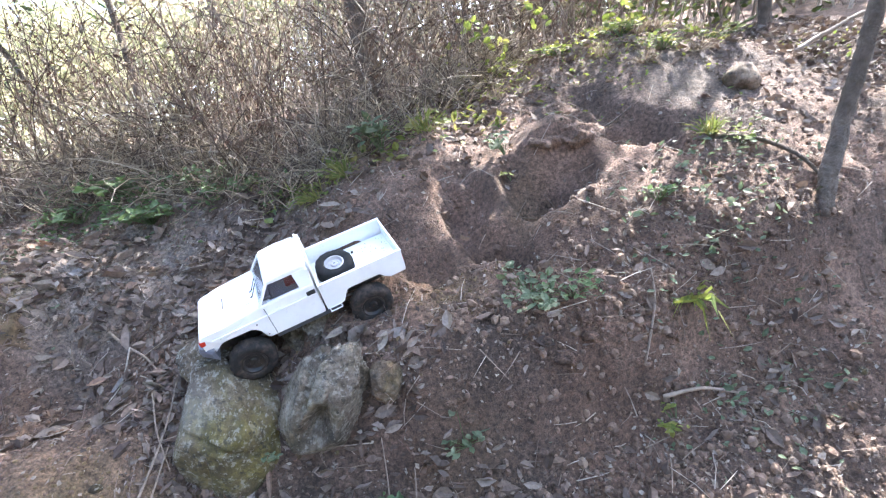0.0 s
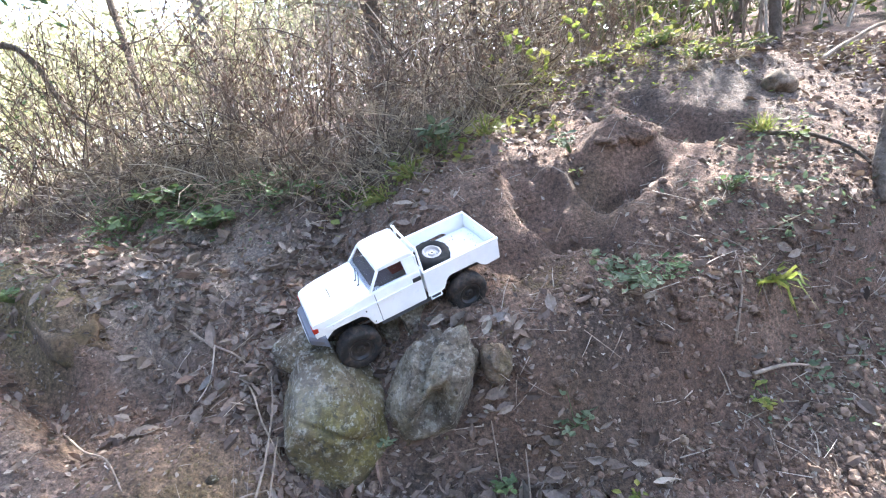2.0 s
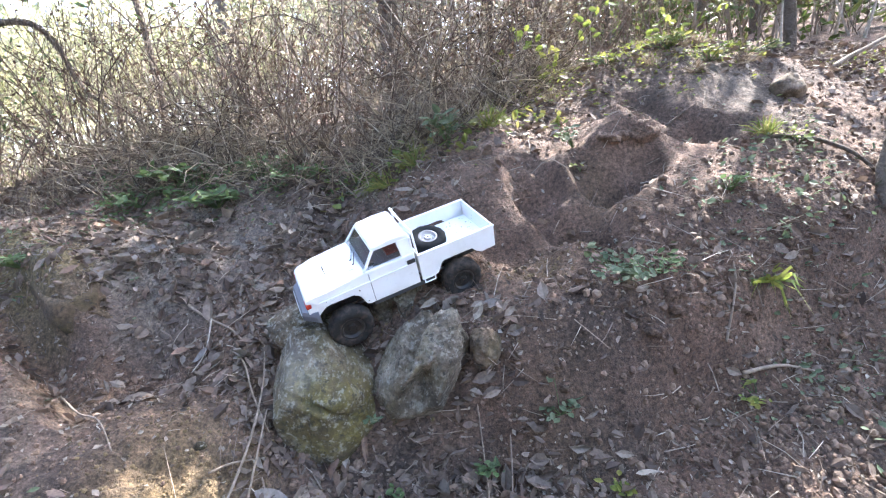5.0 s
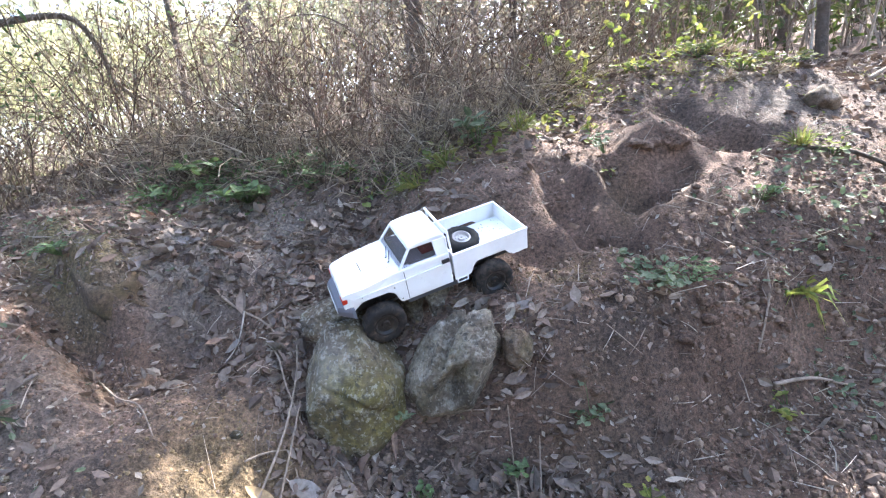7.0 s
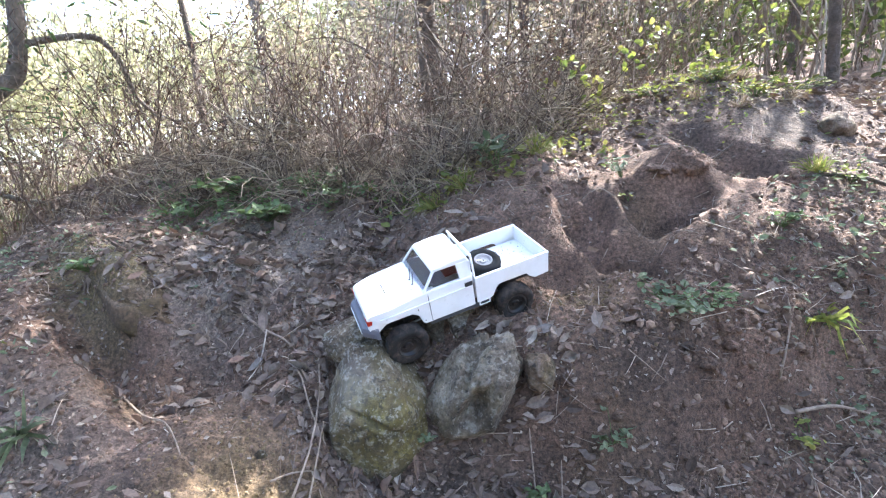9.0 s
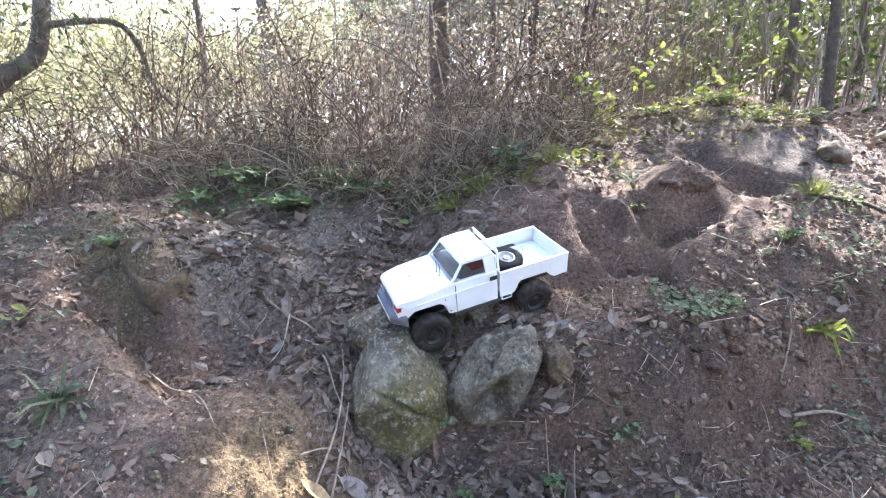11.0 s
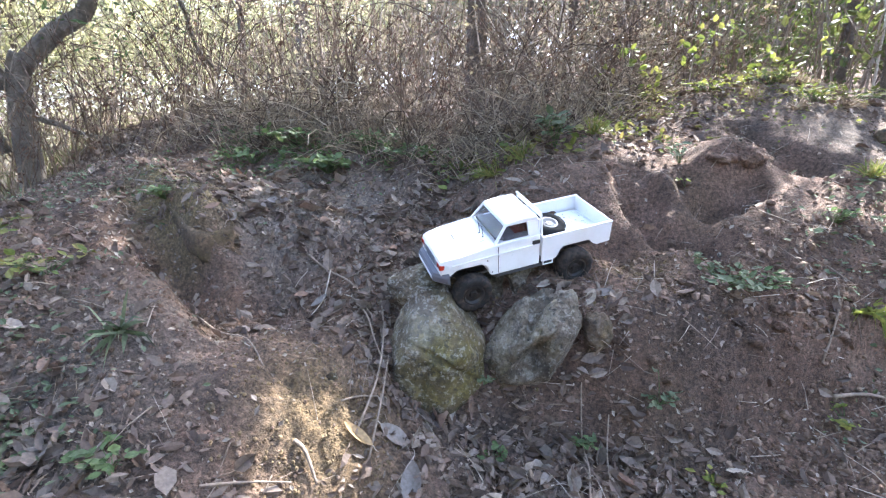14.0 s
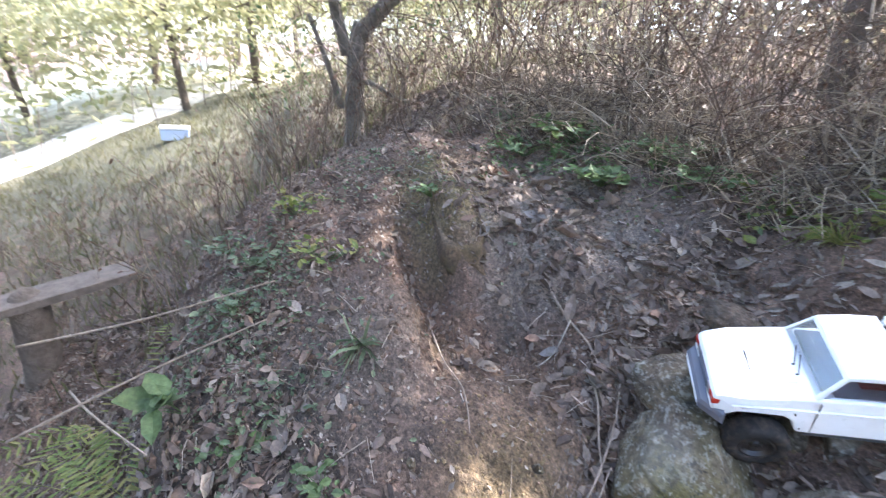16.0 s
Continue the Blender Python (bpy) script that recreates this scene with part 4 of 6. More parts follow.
def littered(x, y):
    """How thick dead leaves lie: under the rocks, along the gully, on the left slope and in the brush."""
    d = 0.10 + 0.95 * hump(x, y, -0.27, 0.67, 0.5, 0.2) + 0.75 * hump(x, y, -0.72, 1.22, 0.28, 0.28) + 0.8 * hump(x, y, -1.45, 0.30, 0.5, 0.26) + 0.6 * hump(x, y, -2.3, 0.4, 0.5, 0.5)
    d += 0.5 * hump(x, y, -1.35, 1.35, 0.4, 0.2) + 0.32 * hump(x, y, 0.75, 1.05, 0.35, 0.25) + 0.45 * rise((y - 1.65) / 0.1) * (1 - 0.85 * hump(x, y, 0.85, 1.8, 0.5, 0.3)) + 0.3 * hump(x, y, 0.35, 0.85, 0.3, 0.25)
    d += 0.35 * hump(x, y, 0.25, 1.62, 0.25, 0.12) + 0.6 * hump(x, y, -0.82, 0.97, 0.2, 0.22) + 0.5 * hump(x, y, -0.72, 0.70, 0.07, 0.2) + 0.35 * hump(x, y, -1.15, 1.2, 0.4, 0.2)
    d *= 1 - 0.85 * hump(x, y, -1.0, 0.72, 0.22, 0.2) - 0.8 * hump(x, y, -0.05, 1.16, 0.3, 0.13) - 0.97 * hump(x, y, -0.85, 0.58, 0.19, 0.17)
    d *= (1 - 0.93 * bare(x, y)) * (1 - 0.72 * rise((x - 0.05) / 0.06) * rise((1.7 - y) / 0.1))
    return np.clip(d * (0.55 + 1.3 * (lumps(x, y, 0.22, 7) + 0.3)), 0.0, 1.0)


# ---- trees ----
def limb(points, r0, r1, sides=9, lumpy=0.12):
    """A bent, tapering limb through the points, as a bmesh."""
    bm = bmesh.new()
    pts = [Vector(p) for p in points]
    path = []
    for i in range(len(pts) - 1):
        a, b = pts[i], pts[i + 1]
        before, after = pts[max(i - 1, 0)], pts[min(i + 2, len(pts) - 1)]
        for k in range(5):
            t = k / 5
            path.append(0.5 * (2 * a + (b - before) * t + (2 * before - 5 * a + 4 * b - after) * t * t + (3 * a - before - 3 * b + after) * t ** 3))
    path.append(pts[-1])
    last = len(path) - 1
    rings = []
    for k, p in enumerate(path):
        ahead = (path[min(k + 1, last)] - path[max(k - 1, 0)]).normalized()
        side = ahead.cross(Vector((0.2, 1.0, 0.1))).normalized()
        up = side.cross(ahead)
        r = r0 + (r1 - r0) * k / last
        ring = []
        for i in range(sides):
            a = 2 * math.pi * i / sides
            q = r * (1 + lumpy * noise.noise(p * (2.0 / max(r, 0.01)) * 0.3 + Vector((math.cos(a), math.sin(a), 0))))
            ring.append(bm.verts.new(p + side * (q * math.cos(a)) + up * (q * math.sin(a))))
        rings.append(ring)
    for p, q in zip(rings, rings[1:]):
        for i in range(sides):
            bm.faces.new((p[i], p[(i + 1) % sides], q[(i + 1) % sides], q[i]))
    bm.faces.new(rings[-1])
    bm.faces.new(rings[0][::-1])
    return bm


def trunk_tree(name, foot, top, r, mat, label, twigs=5, seed=0, leaves=0, leaf_mat=None):
    """A slim tree: trunk, side branches and, where it has them, leaves."""
    rng = random.Random(seed)
    foot, top = Vector(foot), Vector(top)
    t = thing(name, Matrix.Translation(foot), label, "tree")
    rel = top - foot
    mid = [rel * f + Vector((rng.uniform(-1, 1), rng.uniform(-1, 1), 0)) * (0.03 * rel.length * 0.5) for f in (0.3, 0.62)]
    part("trunk", limb([(0, 0, -0.1), (0, 0, 0), *mid, rel], r * 1.15, r * 0.55), mat, t, "", True)
    for _ in range(twigs):
        f = rng.uniform(0.25, 0.95)
        a = rel * f
        way = Vector((rng.uniform(-1, 1), rng.uniform(-0.6, 0.6), rng.uniform(0.1, 0.9))).normalized() * rng.uniform(0.25, 0.7)
        part("branch", limb([a, a + way * 0.5 + Vector((0, 0, rng.uniform(-0.05, 0.05))), a + way], r * 0.32, r * 0.08, 5), mat, t, "", True)
    if leaves:
        h = Heap(seed + 50)
        for _ in range(leaves):
            a = rel * rng.uniform(0.35, 1.05) + Vector((rng.gauss(0, 0.3), rng.gauss(0, 0.3), rng.gauss(0, 0.2)))
            h.leaf(a, (rng.gauss(0, 1), rng.gauss(0, 1), rng.gauss(-0.4, 0.6)), rng.uniform(0.04, 0.07), rng.uniform(0.018, 0.03))
        h.done("crown", leaf_mat, "", "", t)
    return t


PLAN_X, PLAN_Y, PLAN_STEP = -14.0, -11.0, 0.05
PLAN = ground_at(*np.meshgrid(PLAN_X + PLAN_STEP * np.arange(580), PLAN_Y + PLAN_STEP * np.arange(600))).tolist()


def floor_z(x, y):
    """Height of the ground: exact near the trail, from a table further off."""
    u, v = (x - PLAN_X) / PLAN_STEP, (y - PLAN_Y) / PLAN_STEP
    if -2.3 < x < 1.5 and 0.1 < y < 1.75 or not (0 < u < 578 and 0 < v < 598):
        return float(ground_at(x, y))
    i, j = int(u), int(v)
    a, b = u - i, v - j
    p, q = PLAN[j], PLAN[j + 1]
    return (p[i] * (1 - a) + p[i + 1] * a) * (1 - b) + (q[i] * (1 - a) + q[i + 1] * a) * b


def rough_z(x, y):
    return PLAN[int((y - PLAN_Y) / PLAN_STEP)][int((x - PLAN_X) / PLAN_STEP)]


def oak():
    """Forked live oak at the edge of the brush."""
    foot = Vector((-3.07, 1.97, floor_z(-3.07, 1.97)))
    t = thing("oak_tree", Matrix.Translation(foot), "grey-barked forked oak tree with crooked limbs among dry brush", "tree")
    q = lambda *p: [Vector(a) - foot for a in p]
    part("trunk", limb(q((-3.07, 1.97, 0.7), (-3.07, 1.975, 1.21), (-3.055, 1.975, 1.46), (-3.03, 1.99, 1.57)), 0.064, 0.052, 12), PALE_BARK, t, "", True)
    part("limb", limb(q((-3.04, 1.98, 1.50), (-2.90, 2.09, 1.71), (-2.80, 2.17, 1.82), (-2.73, 2.18, 2.01), (-2.68, 2.2, 2.4), (-2.5, 2.2, 3.2)), 0.05, 0.034, 10), PALE_BARK, t, "", True)
    part("limb", limb(q((-3.10, 1.93, 1.38), (-3.13, 1.86, 1.63), (-3.12, 1.82, 1.80), (-3.2, 1.78, 2.2), (-3.4, 1.75, 3.1)), 0.038, 0.026, 10), PALE_BARK, t, "", True)
    part("limb", limb(q((-2.74, 2.18, 1.97), (-2.66, 2.22, 2.00), (-2.47, 2.38, 2.04), (-2.40, 2.46, 1.92), (-2.38, 2.52, 1.72), (-2.30, 2.60, 1.58)), 0.022, 0.010, 8), PALE_BARK, t, "", True)
    part("limb", limb(q((-2.70, 2.2, 2.3), (-2.95, 2.2, 2.35), (-3.25, 2.2, 2.15), (-3.45, 2.1, 2.2)), 0.03, 0.01, 7), PALE_BARK, t, "", True)
    part("limb", limb(q((-3.04, 1.95, 1.25), (-2.92, 2.0, 1.22), (-2.76, 2.05, 1.16), (-2.55, 2.12, 1.12)), 0.02, 0.008, 7), PALE_BARK, t, "", True)
    part("limb", limb(q((-3.12, 1.90, 1.05), (-3.17, 1.86, 1.25), (-3.3, 1.78, 1.6)), 0.028, 0.012, 7), PALE_BARK, t, "", True)
    h = Heap(3)
    for _ in range(1500):
        c = h.rng.choice([(-2.6, 2.2, 2.75), (-3.3, 1.75, 2.6), (-3.0, 2.0, 3.0), (-3.35, 1.8, 2.15), (-2.3, 2.4, 2.7)])
        a = Vector(c) + Vector((h.rng.gauss(0, 0.32), h.rng.gauss(0, 0.32), h.rng.gauss(0, 0.24))) - foot
        h.leaf(a, (h.rng.gauss(0, 1), h.rng.gauss(0, 1), h.rng.gauss(-0.3, 0.7)), h.rng.uniform(0.05, 0.085), h.rng.uniform(0.02, 0.032))
    for _ in range(420):
        a = Vector(h.rng.choice([(-3.35, 1.6, 1.5), (-3.2, 1.7, 1.9), (-2.9, 1.95, 1.95), (-3.45, 1.6, 1.1), (-2.55, 2.2, 1.7)])) + Vector((h.rng.gauss(0, 0.16), h.rng.gauss(0, 0.12), h.rng.gauss(0, 0.16))) - foot
        h.leaf(a, (h.rng.gauss(0, 1), h.rng.gauss(0, 1), h.rng.gauss(-0.3, 0.7)), h.rng.uniform(0.02, 0.05), h.rng.uniform(0.01, 0.02))
    h.done("crown", GREEN, "", "", t)
    h = Heap(4)
    for _ in range(260):
        a = Vector(h.rng.choice([(-2.3, 2.38, 2.03), (-2.6, 2.2, 2.2), (-3.2, 2.2, 2.2), (-2.1, 2.5, 1.8), (-3.1, 1.8, 1.9)])) + Vector((h.rng.gauss(0, 0.22), h.rng.gauss(0, 0.2), h.rng.gauss(0, 0.05))) - foot
        n = h.rng.randint(3, 6)
        pts = [a]
        for k in range(n):
            pts.append(pts[-1] + Vector((h.rng.gauss(0, 0.012), h.rng.gauss(0, 0.012), -h.rng.uniform(0.03, 0.07))))
        h.tube(pts, 0.0022, 0.001)
    for _ in range(170):
        a = Vector(h.rng.choice([(-3.0, 1.9, 1.5), (-2.85, 2.05, 1.75), (-3.15, 1.8, 1.7), (-2.6, 2.2, 1.5), (-3.3, 1.7, 1.4), (-2.75, 2.1, 1.2)])) + Vector((h.rng.gauss(0, 0.15), h.rng.gauss(0, 0.12), h.rng.gauss(0, 0.18))) - foot
        way = Vector((h.rng.gauss(0, 1), h.rng.gauss(-0.2, 0.6), h.rng.gauss(0.1, 0.8))).normalized() * h.rng.uniform(0.12, 0.4)
        h.tube([a, a + way * 0.5 + Vector((h.rng.gauss(0, 0.03), 0, h.rng.gauss(0, 0.03))), a + way], h.rng.uniform(0.0015, 0.005), 0.001)
    h.done("hanging_moss", STALK, "grey hanging moss strands and thin twigs", "", t)


oak()
trunk_tree("tree", (-0.70, 3.75, 1.35), (-0.66, 3.85, 5.2), 0.10, BARK, "dark straight tree trunk standing behind dry brush", 4, 1)
for i, (x, y, r, lx) in enumerate(((0.06, 4.3, 0.030, 0.10), (0.13, 4.35, 0.022, -0.05), (0.40, 4.1, 0.024, 0.35), (0.52, 4.2, 0.018, 0.3), (-3.3, 4.6, 0.04, -0.2), (1.2, 4.6, 0.03, 0.2), (2.9, 4.2, 0.034, -0.3), (2.4, 5.4, 0.042, 0.3), (3.3, 5.2, 0.034, 0.1), (1.0, 5.6, 0.045, -0.2), (-0.3, 5.8, 0.05, 0.2))):
    trunk_tree("sapling" if r < 0.033 else "tree", (x, y, floor_z(x, y) - 0.02), (x + lx, y + 0.15, floor_z(x, y) + 3.2 + 10 * r), r, BARK, "thin bare dark sapling rising out of the brush" if r < 0.033 else "bare grey tree trunk in the woods behind", 7, 20 + i)
trunk_tree("tree", (2.13, 3.9, 1.45), (2.16, 4.1, 5.0), 0.046, BARK, "brown tree trunk at the edge of the woods", 5, 2)
trunk_tree("tree", (1.62, 2.65, 1.32), (1.68, 2.75, 4.4), 0.032, BARK, "slim lichen-spotted tree trunk on the hilltop", 6, 3)


def bank_tree():
    foot = Vector((1.05, 1.285, floor_z(1.05, 1.285)))
    t = thing("small_tree", Matrix.Translation(foot), "small crooked brown tree rooted in the bank", "tree")
    q = lambda *p: [Vector(a) - foot for a in p]
    part("trunk", limb(q((1.045, 1.27, 0.80), (1.05, 1.285, 0.92), (1.08, 1.31, 1.0), (1.11, 1.33, 1.09), (1.13, 1.325, 1.21), (1.15, 1.31, 1.36), (1.19, 1.30, 1.7), (1.3, 1.32, 2.7)), 0.023, 0.017, 12, 0.3), BARK, t, "", True)
    part("branch", limb(q((1.15, 1.31, 1.42), (1.24, 1.34, 1.6), (1.29, 1.44, 1.9)), 0.013, 0.005, 6), BARK, t, "", True)
    part("root", limb(q((1.05, 1.285, 0.94), (1.03, 1.262, 0.90), (1.02, 1.235, 0.84)), 0.020, 0.012, 7, 0.3), BARK, t, "", True)


bank_tree()


def wood_tree(seed, height, spread_r, leaf_mat, clumps, size, label):
    """A whole tree with a crown of many ragged leaf clumps, built at the origin."""
    rng = random.Random(seed)
    t = thing("tree", Matrix(), label, "tree", "trees of the wood")
    lean = Vector((rng.uniform(-0.1, 0.1), rng.uniform(-0.1, 0.1), 1)) * height
    part("trunk", limb([(0, 0, -0.6), (0, 0, 0), lean * 0.4 + Vector((rng.uniform(-0.2, 0.2), 0, 0)), lean * 0.75], 0.028 * height, 0.010 * height, 8), BARK, t, "", True)
    centres = []
    for i in range(7):
        a = lean * rng.uniform(0.28, 0.72)
        ang = i * 2.4 + rng.random()
        b = a + Vector((math.cos(ang), math.sin(ang), rng.uniform(0.25, 0.8))) * spread_r * rng.uniform(0.6, 1.0)
        part("limb", limb([a, (a + b) / 2 + Vector((0, 0, 0.1)), b], 0.009 * height, 0.003 * height, 5), BARK, t, "", True)
        centres += [b, (a + b) / 2]
    h = Heap(seed + 9)
    for _ in range(clumps):
        c = rng.choice(centres)
        s = spread_r * 0.30
        p = c + Vector((rng.gauss(0, s), rng.gauss(0, s), rng.gauss(0, s * 0.75)))
        h.patch(p, size * rng.uniform(0.6, 1.5), (rng.gauss(0, 1), rng.gauss(0, 1), rng.gauss(0, 1)))
    h.done("crown", leaf_mat, "", "", t)
    return t


def woods():
    rng = random.Random(77)
    kinds = [wood_tree(1, 7.0, 2.2, CROWN, 2600, 0.20, "leafy grey-trunked tree in the wood around the bank"), wood_tree(2, 5.0, 1.8, FAR_LEAF, 4200, 0.16, "sunlit olive-green tree beyond the brush"), wood_tree(3, 8.5, 2.4, CROWN, 2800, 0.22, "tall dark-trunked tree in the wood around the bank"), wood_tree(4, 3.2, 1.5, FAR_LEAF, 4000, 0.12, "sunlit yellow-green young tree beyond the brush")]
    # Trees at negative y are unseen, added to block the low sky's fill light.
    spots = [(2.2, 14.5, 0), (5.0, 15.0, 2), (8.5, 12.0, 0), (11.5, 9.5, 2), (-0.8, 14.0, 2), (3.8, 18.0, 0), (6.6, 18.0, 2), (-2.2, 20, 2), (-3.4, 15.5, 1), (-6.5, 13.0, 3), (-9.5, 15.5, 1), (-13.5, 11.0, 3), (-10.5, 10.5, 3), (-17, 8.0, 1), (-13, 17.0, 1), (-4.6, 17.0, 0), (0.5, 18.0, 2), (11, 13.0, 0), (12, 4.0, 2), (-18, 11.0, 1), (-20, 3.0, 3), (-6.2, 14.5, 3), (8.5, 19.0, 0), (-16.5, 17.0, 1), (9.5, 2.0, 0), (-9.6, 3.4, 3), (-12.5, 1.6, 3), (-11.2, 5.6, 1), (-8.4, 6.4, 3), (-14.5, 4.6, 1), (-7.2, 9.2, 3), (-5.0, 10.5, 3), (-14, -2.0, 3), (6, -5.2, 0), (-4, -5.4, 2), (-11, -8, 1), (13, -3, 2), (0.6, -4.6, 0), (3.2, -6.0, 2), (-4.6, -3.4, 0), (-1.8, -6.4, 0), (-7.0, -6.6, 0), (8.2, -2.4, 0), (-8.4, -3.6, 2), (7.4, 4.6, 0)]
    used = set()
    for x, y, k in spots:
        m = Matrix.Translation((x, y, floor_z(x, y))) @ Matrix.Rotation(rng.random() * 6.28, 4, "Z")
        if k in used:
            copy_thing(kinds[k], m)
        else:
            kinds[k].matrix_world = m
            used.add(k)


woods()


def near_shade(x, y):
    """Where unseen low leaves, not the high crown, are added to throw the shade."""
    return -1.5 < x < -0.35 and 0.0 < y < 1.15 or 0.05 < x < 1.2 and 0.6 < y < 1.6


def shade_trees():
    """Trees added towards the sun: their unseen crowns throw the dappled shade, with gaps placed to let spots of sun
    through.
    """
    # Plan circles kept free of the added leaves, where sun should land.
    gaps = [(-0.80, 0.56, 0.05), (-0.745, 0.60, 0.045), (-0.78, 0.50, 0.06), (-0.73, 0.55, 0.035), (-0.77, 0.475, 0.035), (-0.86, 0.53, 0.04), (-0.87, 0.48, 0.03), (-0.03, 1.15, 0.07), (-0.12, 1.12, 0.06), (0.06, 1.10, 0.06), (-0.04, 1.28, 0.045), (0.05, 1.06, 0.05), (0.487, 1.10, 0.06), (0.22, 0.84, 0.06), (0.72, 1.24, 0.07), (0.42, 0.98, 0.06), (0.35, 0.72, 0.05), (0.55, 0.80, 0.06), (0.95, 1.72, 0.36), (0.62, 1.92, 0.30), (1.25, 1.80, 0.30), (0.90, 2.0, 0.3), (0.75, 1.26, 0.07), (0.72, 1.05, 0.05), (0.47, 0.98, 0.05), (0.40, 0.90, 0.04), (0.86, 1.48, 0.14), (-0.55, 1.68, 0.12), (0.20, 2.25, 0.48), (0.80, 2.35, 0.50), (1.5, 2.4, 0.4), (0.25, 0.80, 0.04), (-0.26, 0.97, 0.05), (0.10, 1.58, 0.10), (0.55, 1.18, 0.05), (0.62, 0.88, 0.06), (-2.0, 2.4, 0.45), (-2.6, 3.0, 0.8), (-1.2, 2.8, 0.3), (-0.5, 2.5, 0.2)]
    gaps += [(0.84, 1.38, 0.05), (0.79, 1.28, 0.05), (0.75, 1.24, 0.05), (0.70, 1.19, 0.05), (0.67, 1.15, 0.05), (0.86, 1.25, 0.05), (1.28, 1.42, 0.05), (1.23, 1.34, 0.05), (0.94, 1.32, 0.05), (0.89, 1.76, 0.16), (0.97, 1.67, 0.16), (1.09, 1.71, 0.16), (0.90, 1.91, 0.16), (1.05, 1.92, 0.16)]
    rng = random.Random(12)
    for _ in range(44):
        gaps.append((rng.uniform(0.15, 1.0), rng.uniform(0.66, 1.5), rng.uniform(0.015, 0.06)))
    for _ in range(26):
        gaps.append((rng.uniform(0.12, 1.0), rng.uniform(0.6, 1.25), rng.uniform(-0.03, 0.0)))
    for x0, x1, foot, seed in ((-8.6, -4.2, (-4.6, 9.0), 4), (-4.2, -0.9, (2.6, 7.2), 1), (-0.9, 0.8, (3.9, 7.7), 2), (0.8, 3.2, (6.4, 5.4), 3)):
        fz = floor_z(*foot)
        top = Vector((foot[0], foot[1], fz + 6.0))
        t = thing("tree", Matrix.Translation((foot[0], foot[1], fz)), "tall broad tree, its unseen crown added to shade the bank", "tree")
        base = Vector((foot[0], foot[1], fz))
        part("trunk", limb([(0, 0, -0.4), (0.05, 0, 1.5), (-0.1, 0.1, 3.2), top - base], 0.17, 0.07, 10), BARK, t, "", True)
        h = Heap(seed + 200)
        n = int((4000 if x1 < -4 else 6300) * (x1 - x0))
        for _ in range(n):
            x, y = rng.uniform(x0, x1) + rng.gauss(0, 0.25), rng.uniform(-5.0, 4.2)
            if y < -1.0 and (rng.random() < 0.5 or float(lumps(x, y, 0.7, 15)) > 0.12 + 0.1 * rng.random()):
                continue
            if x < -4.2 and y > 1.6 and float(lumps(x, y, 0.8, 14)) > 0.1 or (-4.2 < x < -1.9 and y > 1.9 or y > 2.9 and x > -4.2) and rng.random() < 0.85 or y > 1.75 and float(lumps(x, y, 0.3, 12)) > -0.04:
                continue
            if any((x - a) ** 2 + (y - b) ** 2 < (c + 0.06 + 0.05 * rng.random()) ** 2 for a, b, c in gaps):
                continue
            low = near_shade(x, y)
            if (x < -0.9 and y > 1.2 and rng.random() < 0.5) or (x < 0.2 and y > 1.3 and rng.random() < 0.55):
                continue
            p = Vector((x, y, rough_z(x, y))) + SUN_WAY * (rng.uniform(3.0, 3.9) if low else rng.uniform(6.4, 9.0)) - base
            k = 0.62 if low else 1.0
            for _ in range(4 if low and x < 0 else 2 if low else 1):
                h.leaf(p, (rng.gauss(0, 1), rng.gauss(0, 1), rng.gauss(0, 0.5)), rng.uniform(0.09, 0.16) * k, rng.uniform(0.05, 0.08) * k, 0.1, SUN_WAY + Vector((rng.gauss(0, 0.5), rng.gauss(0, 0.5), rng.gauss(0, 0.5))))
                p = p + SUN_WAY * rng.uniform(-0.3, 0.3) + Vector((rng.gauss(0, 0.02), rng.gauss(0, 0.02), 0))
        h.done("crown", CROWN, "", "", t)
        for i in range(6):
            end = Vector((rng.uniform(x0, x1), rng.uniform(2.6, 4.2), 0)) + SUN_WAY * 7.7 + Vector((0, 0, 0.9)) - base
            part("limb", limb([(0, 0.05, 3.4 + 0.3 * i), end * 0.5 + Vector((0, 0, 2.2)), end], 0.06, 0.015, 6), BARK, t, "", True)


shade_trees()


# ---- brush ----
def brush_edge(x):
    """Where the brush begins, by the plan."""
    return np.interp(x, [-3.2, -2.4, -1.8, -1.35, -0.9, -0.35, 0.05, 0.5, 1.0, 2.2], [1.35, 1.55, 1.72, 1.78, 1.62, 1.62, 1.95, 2.45, 2.65, 2.9])


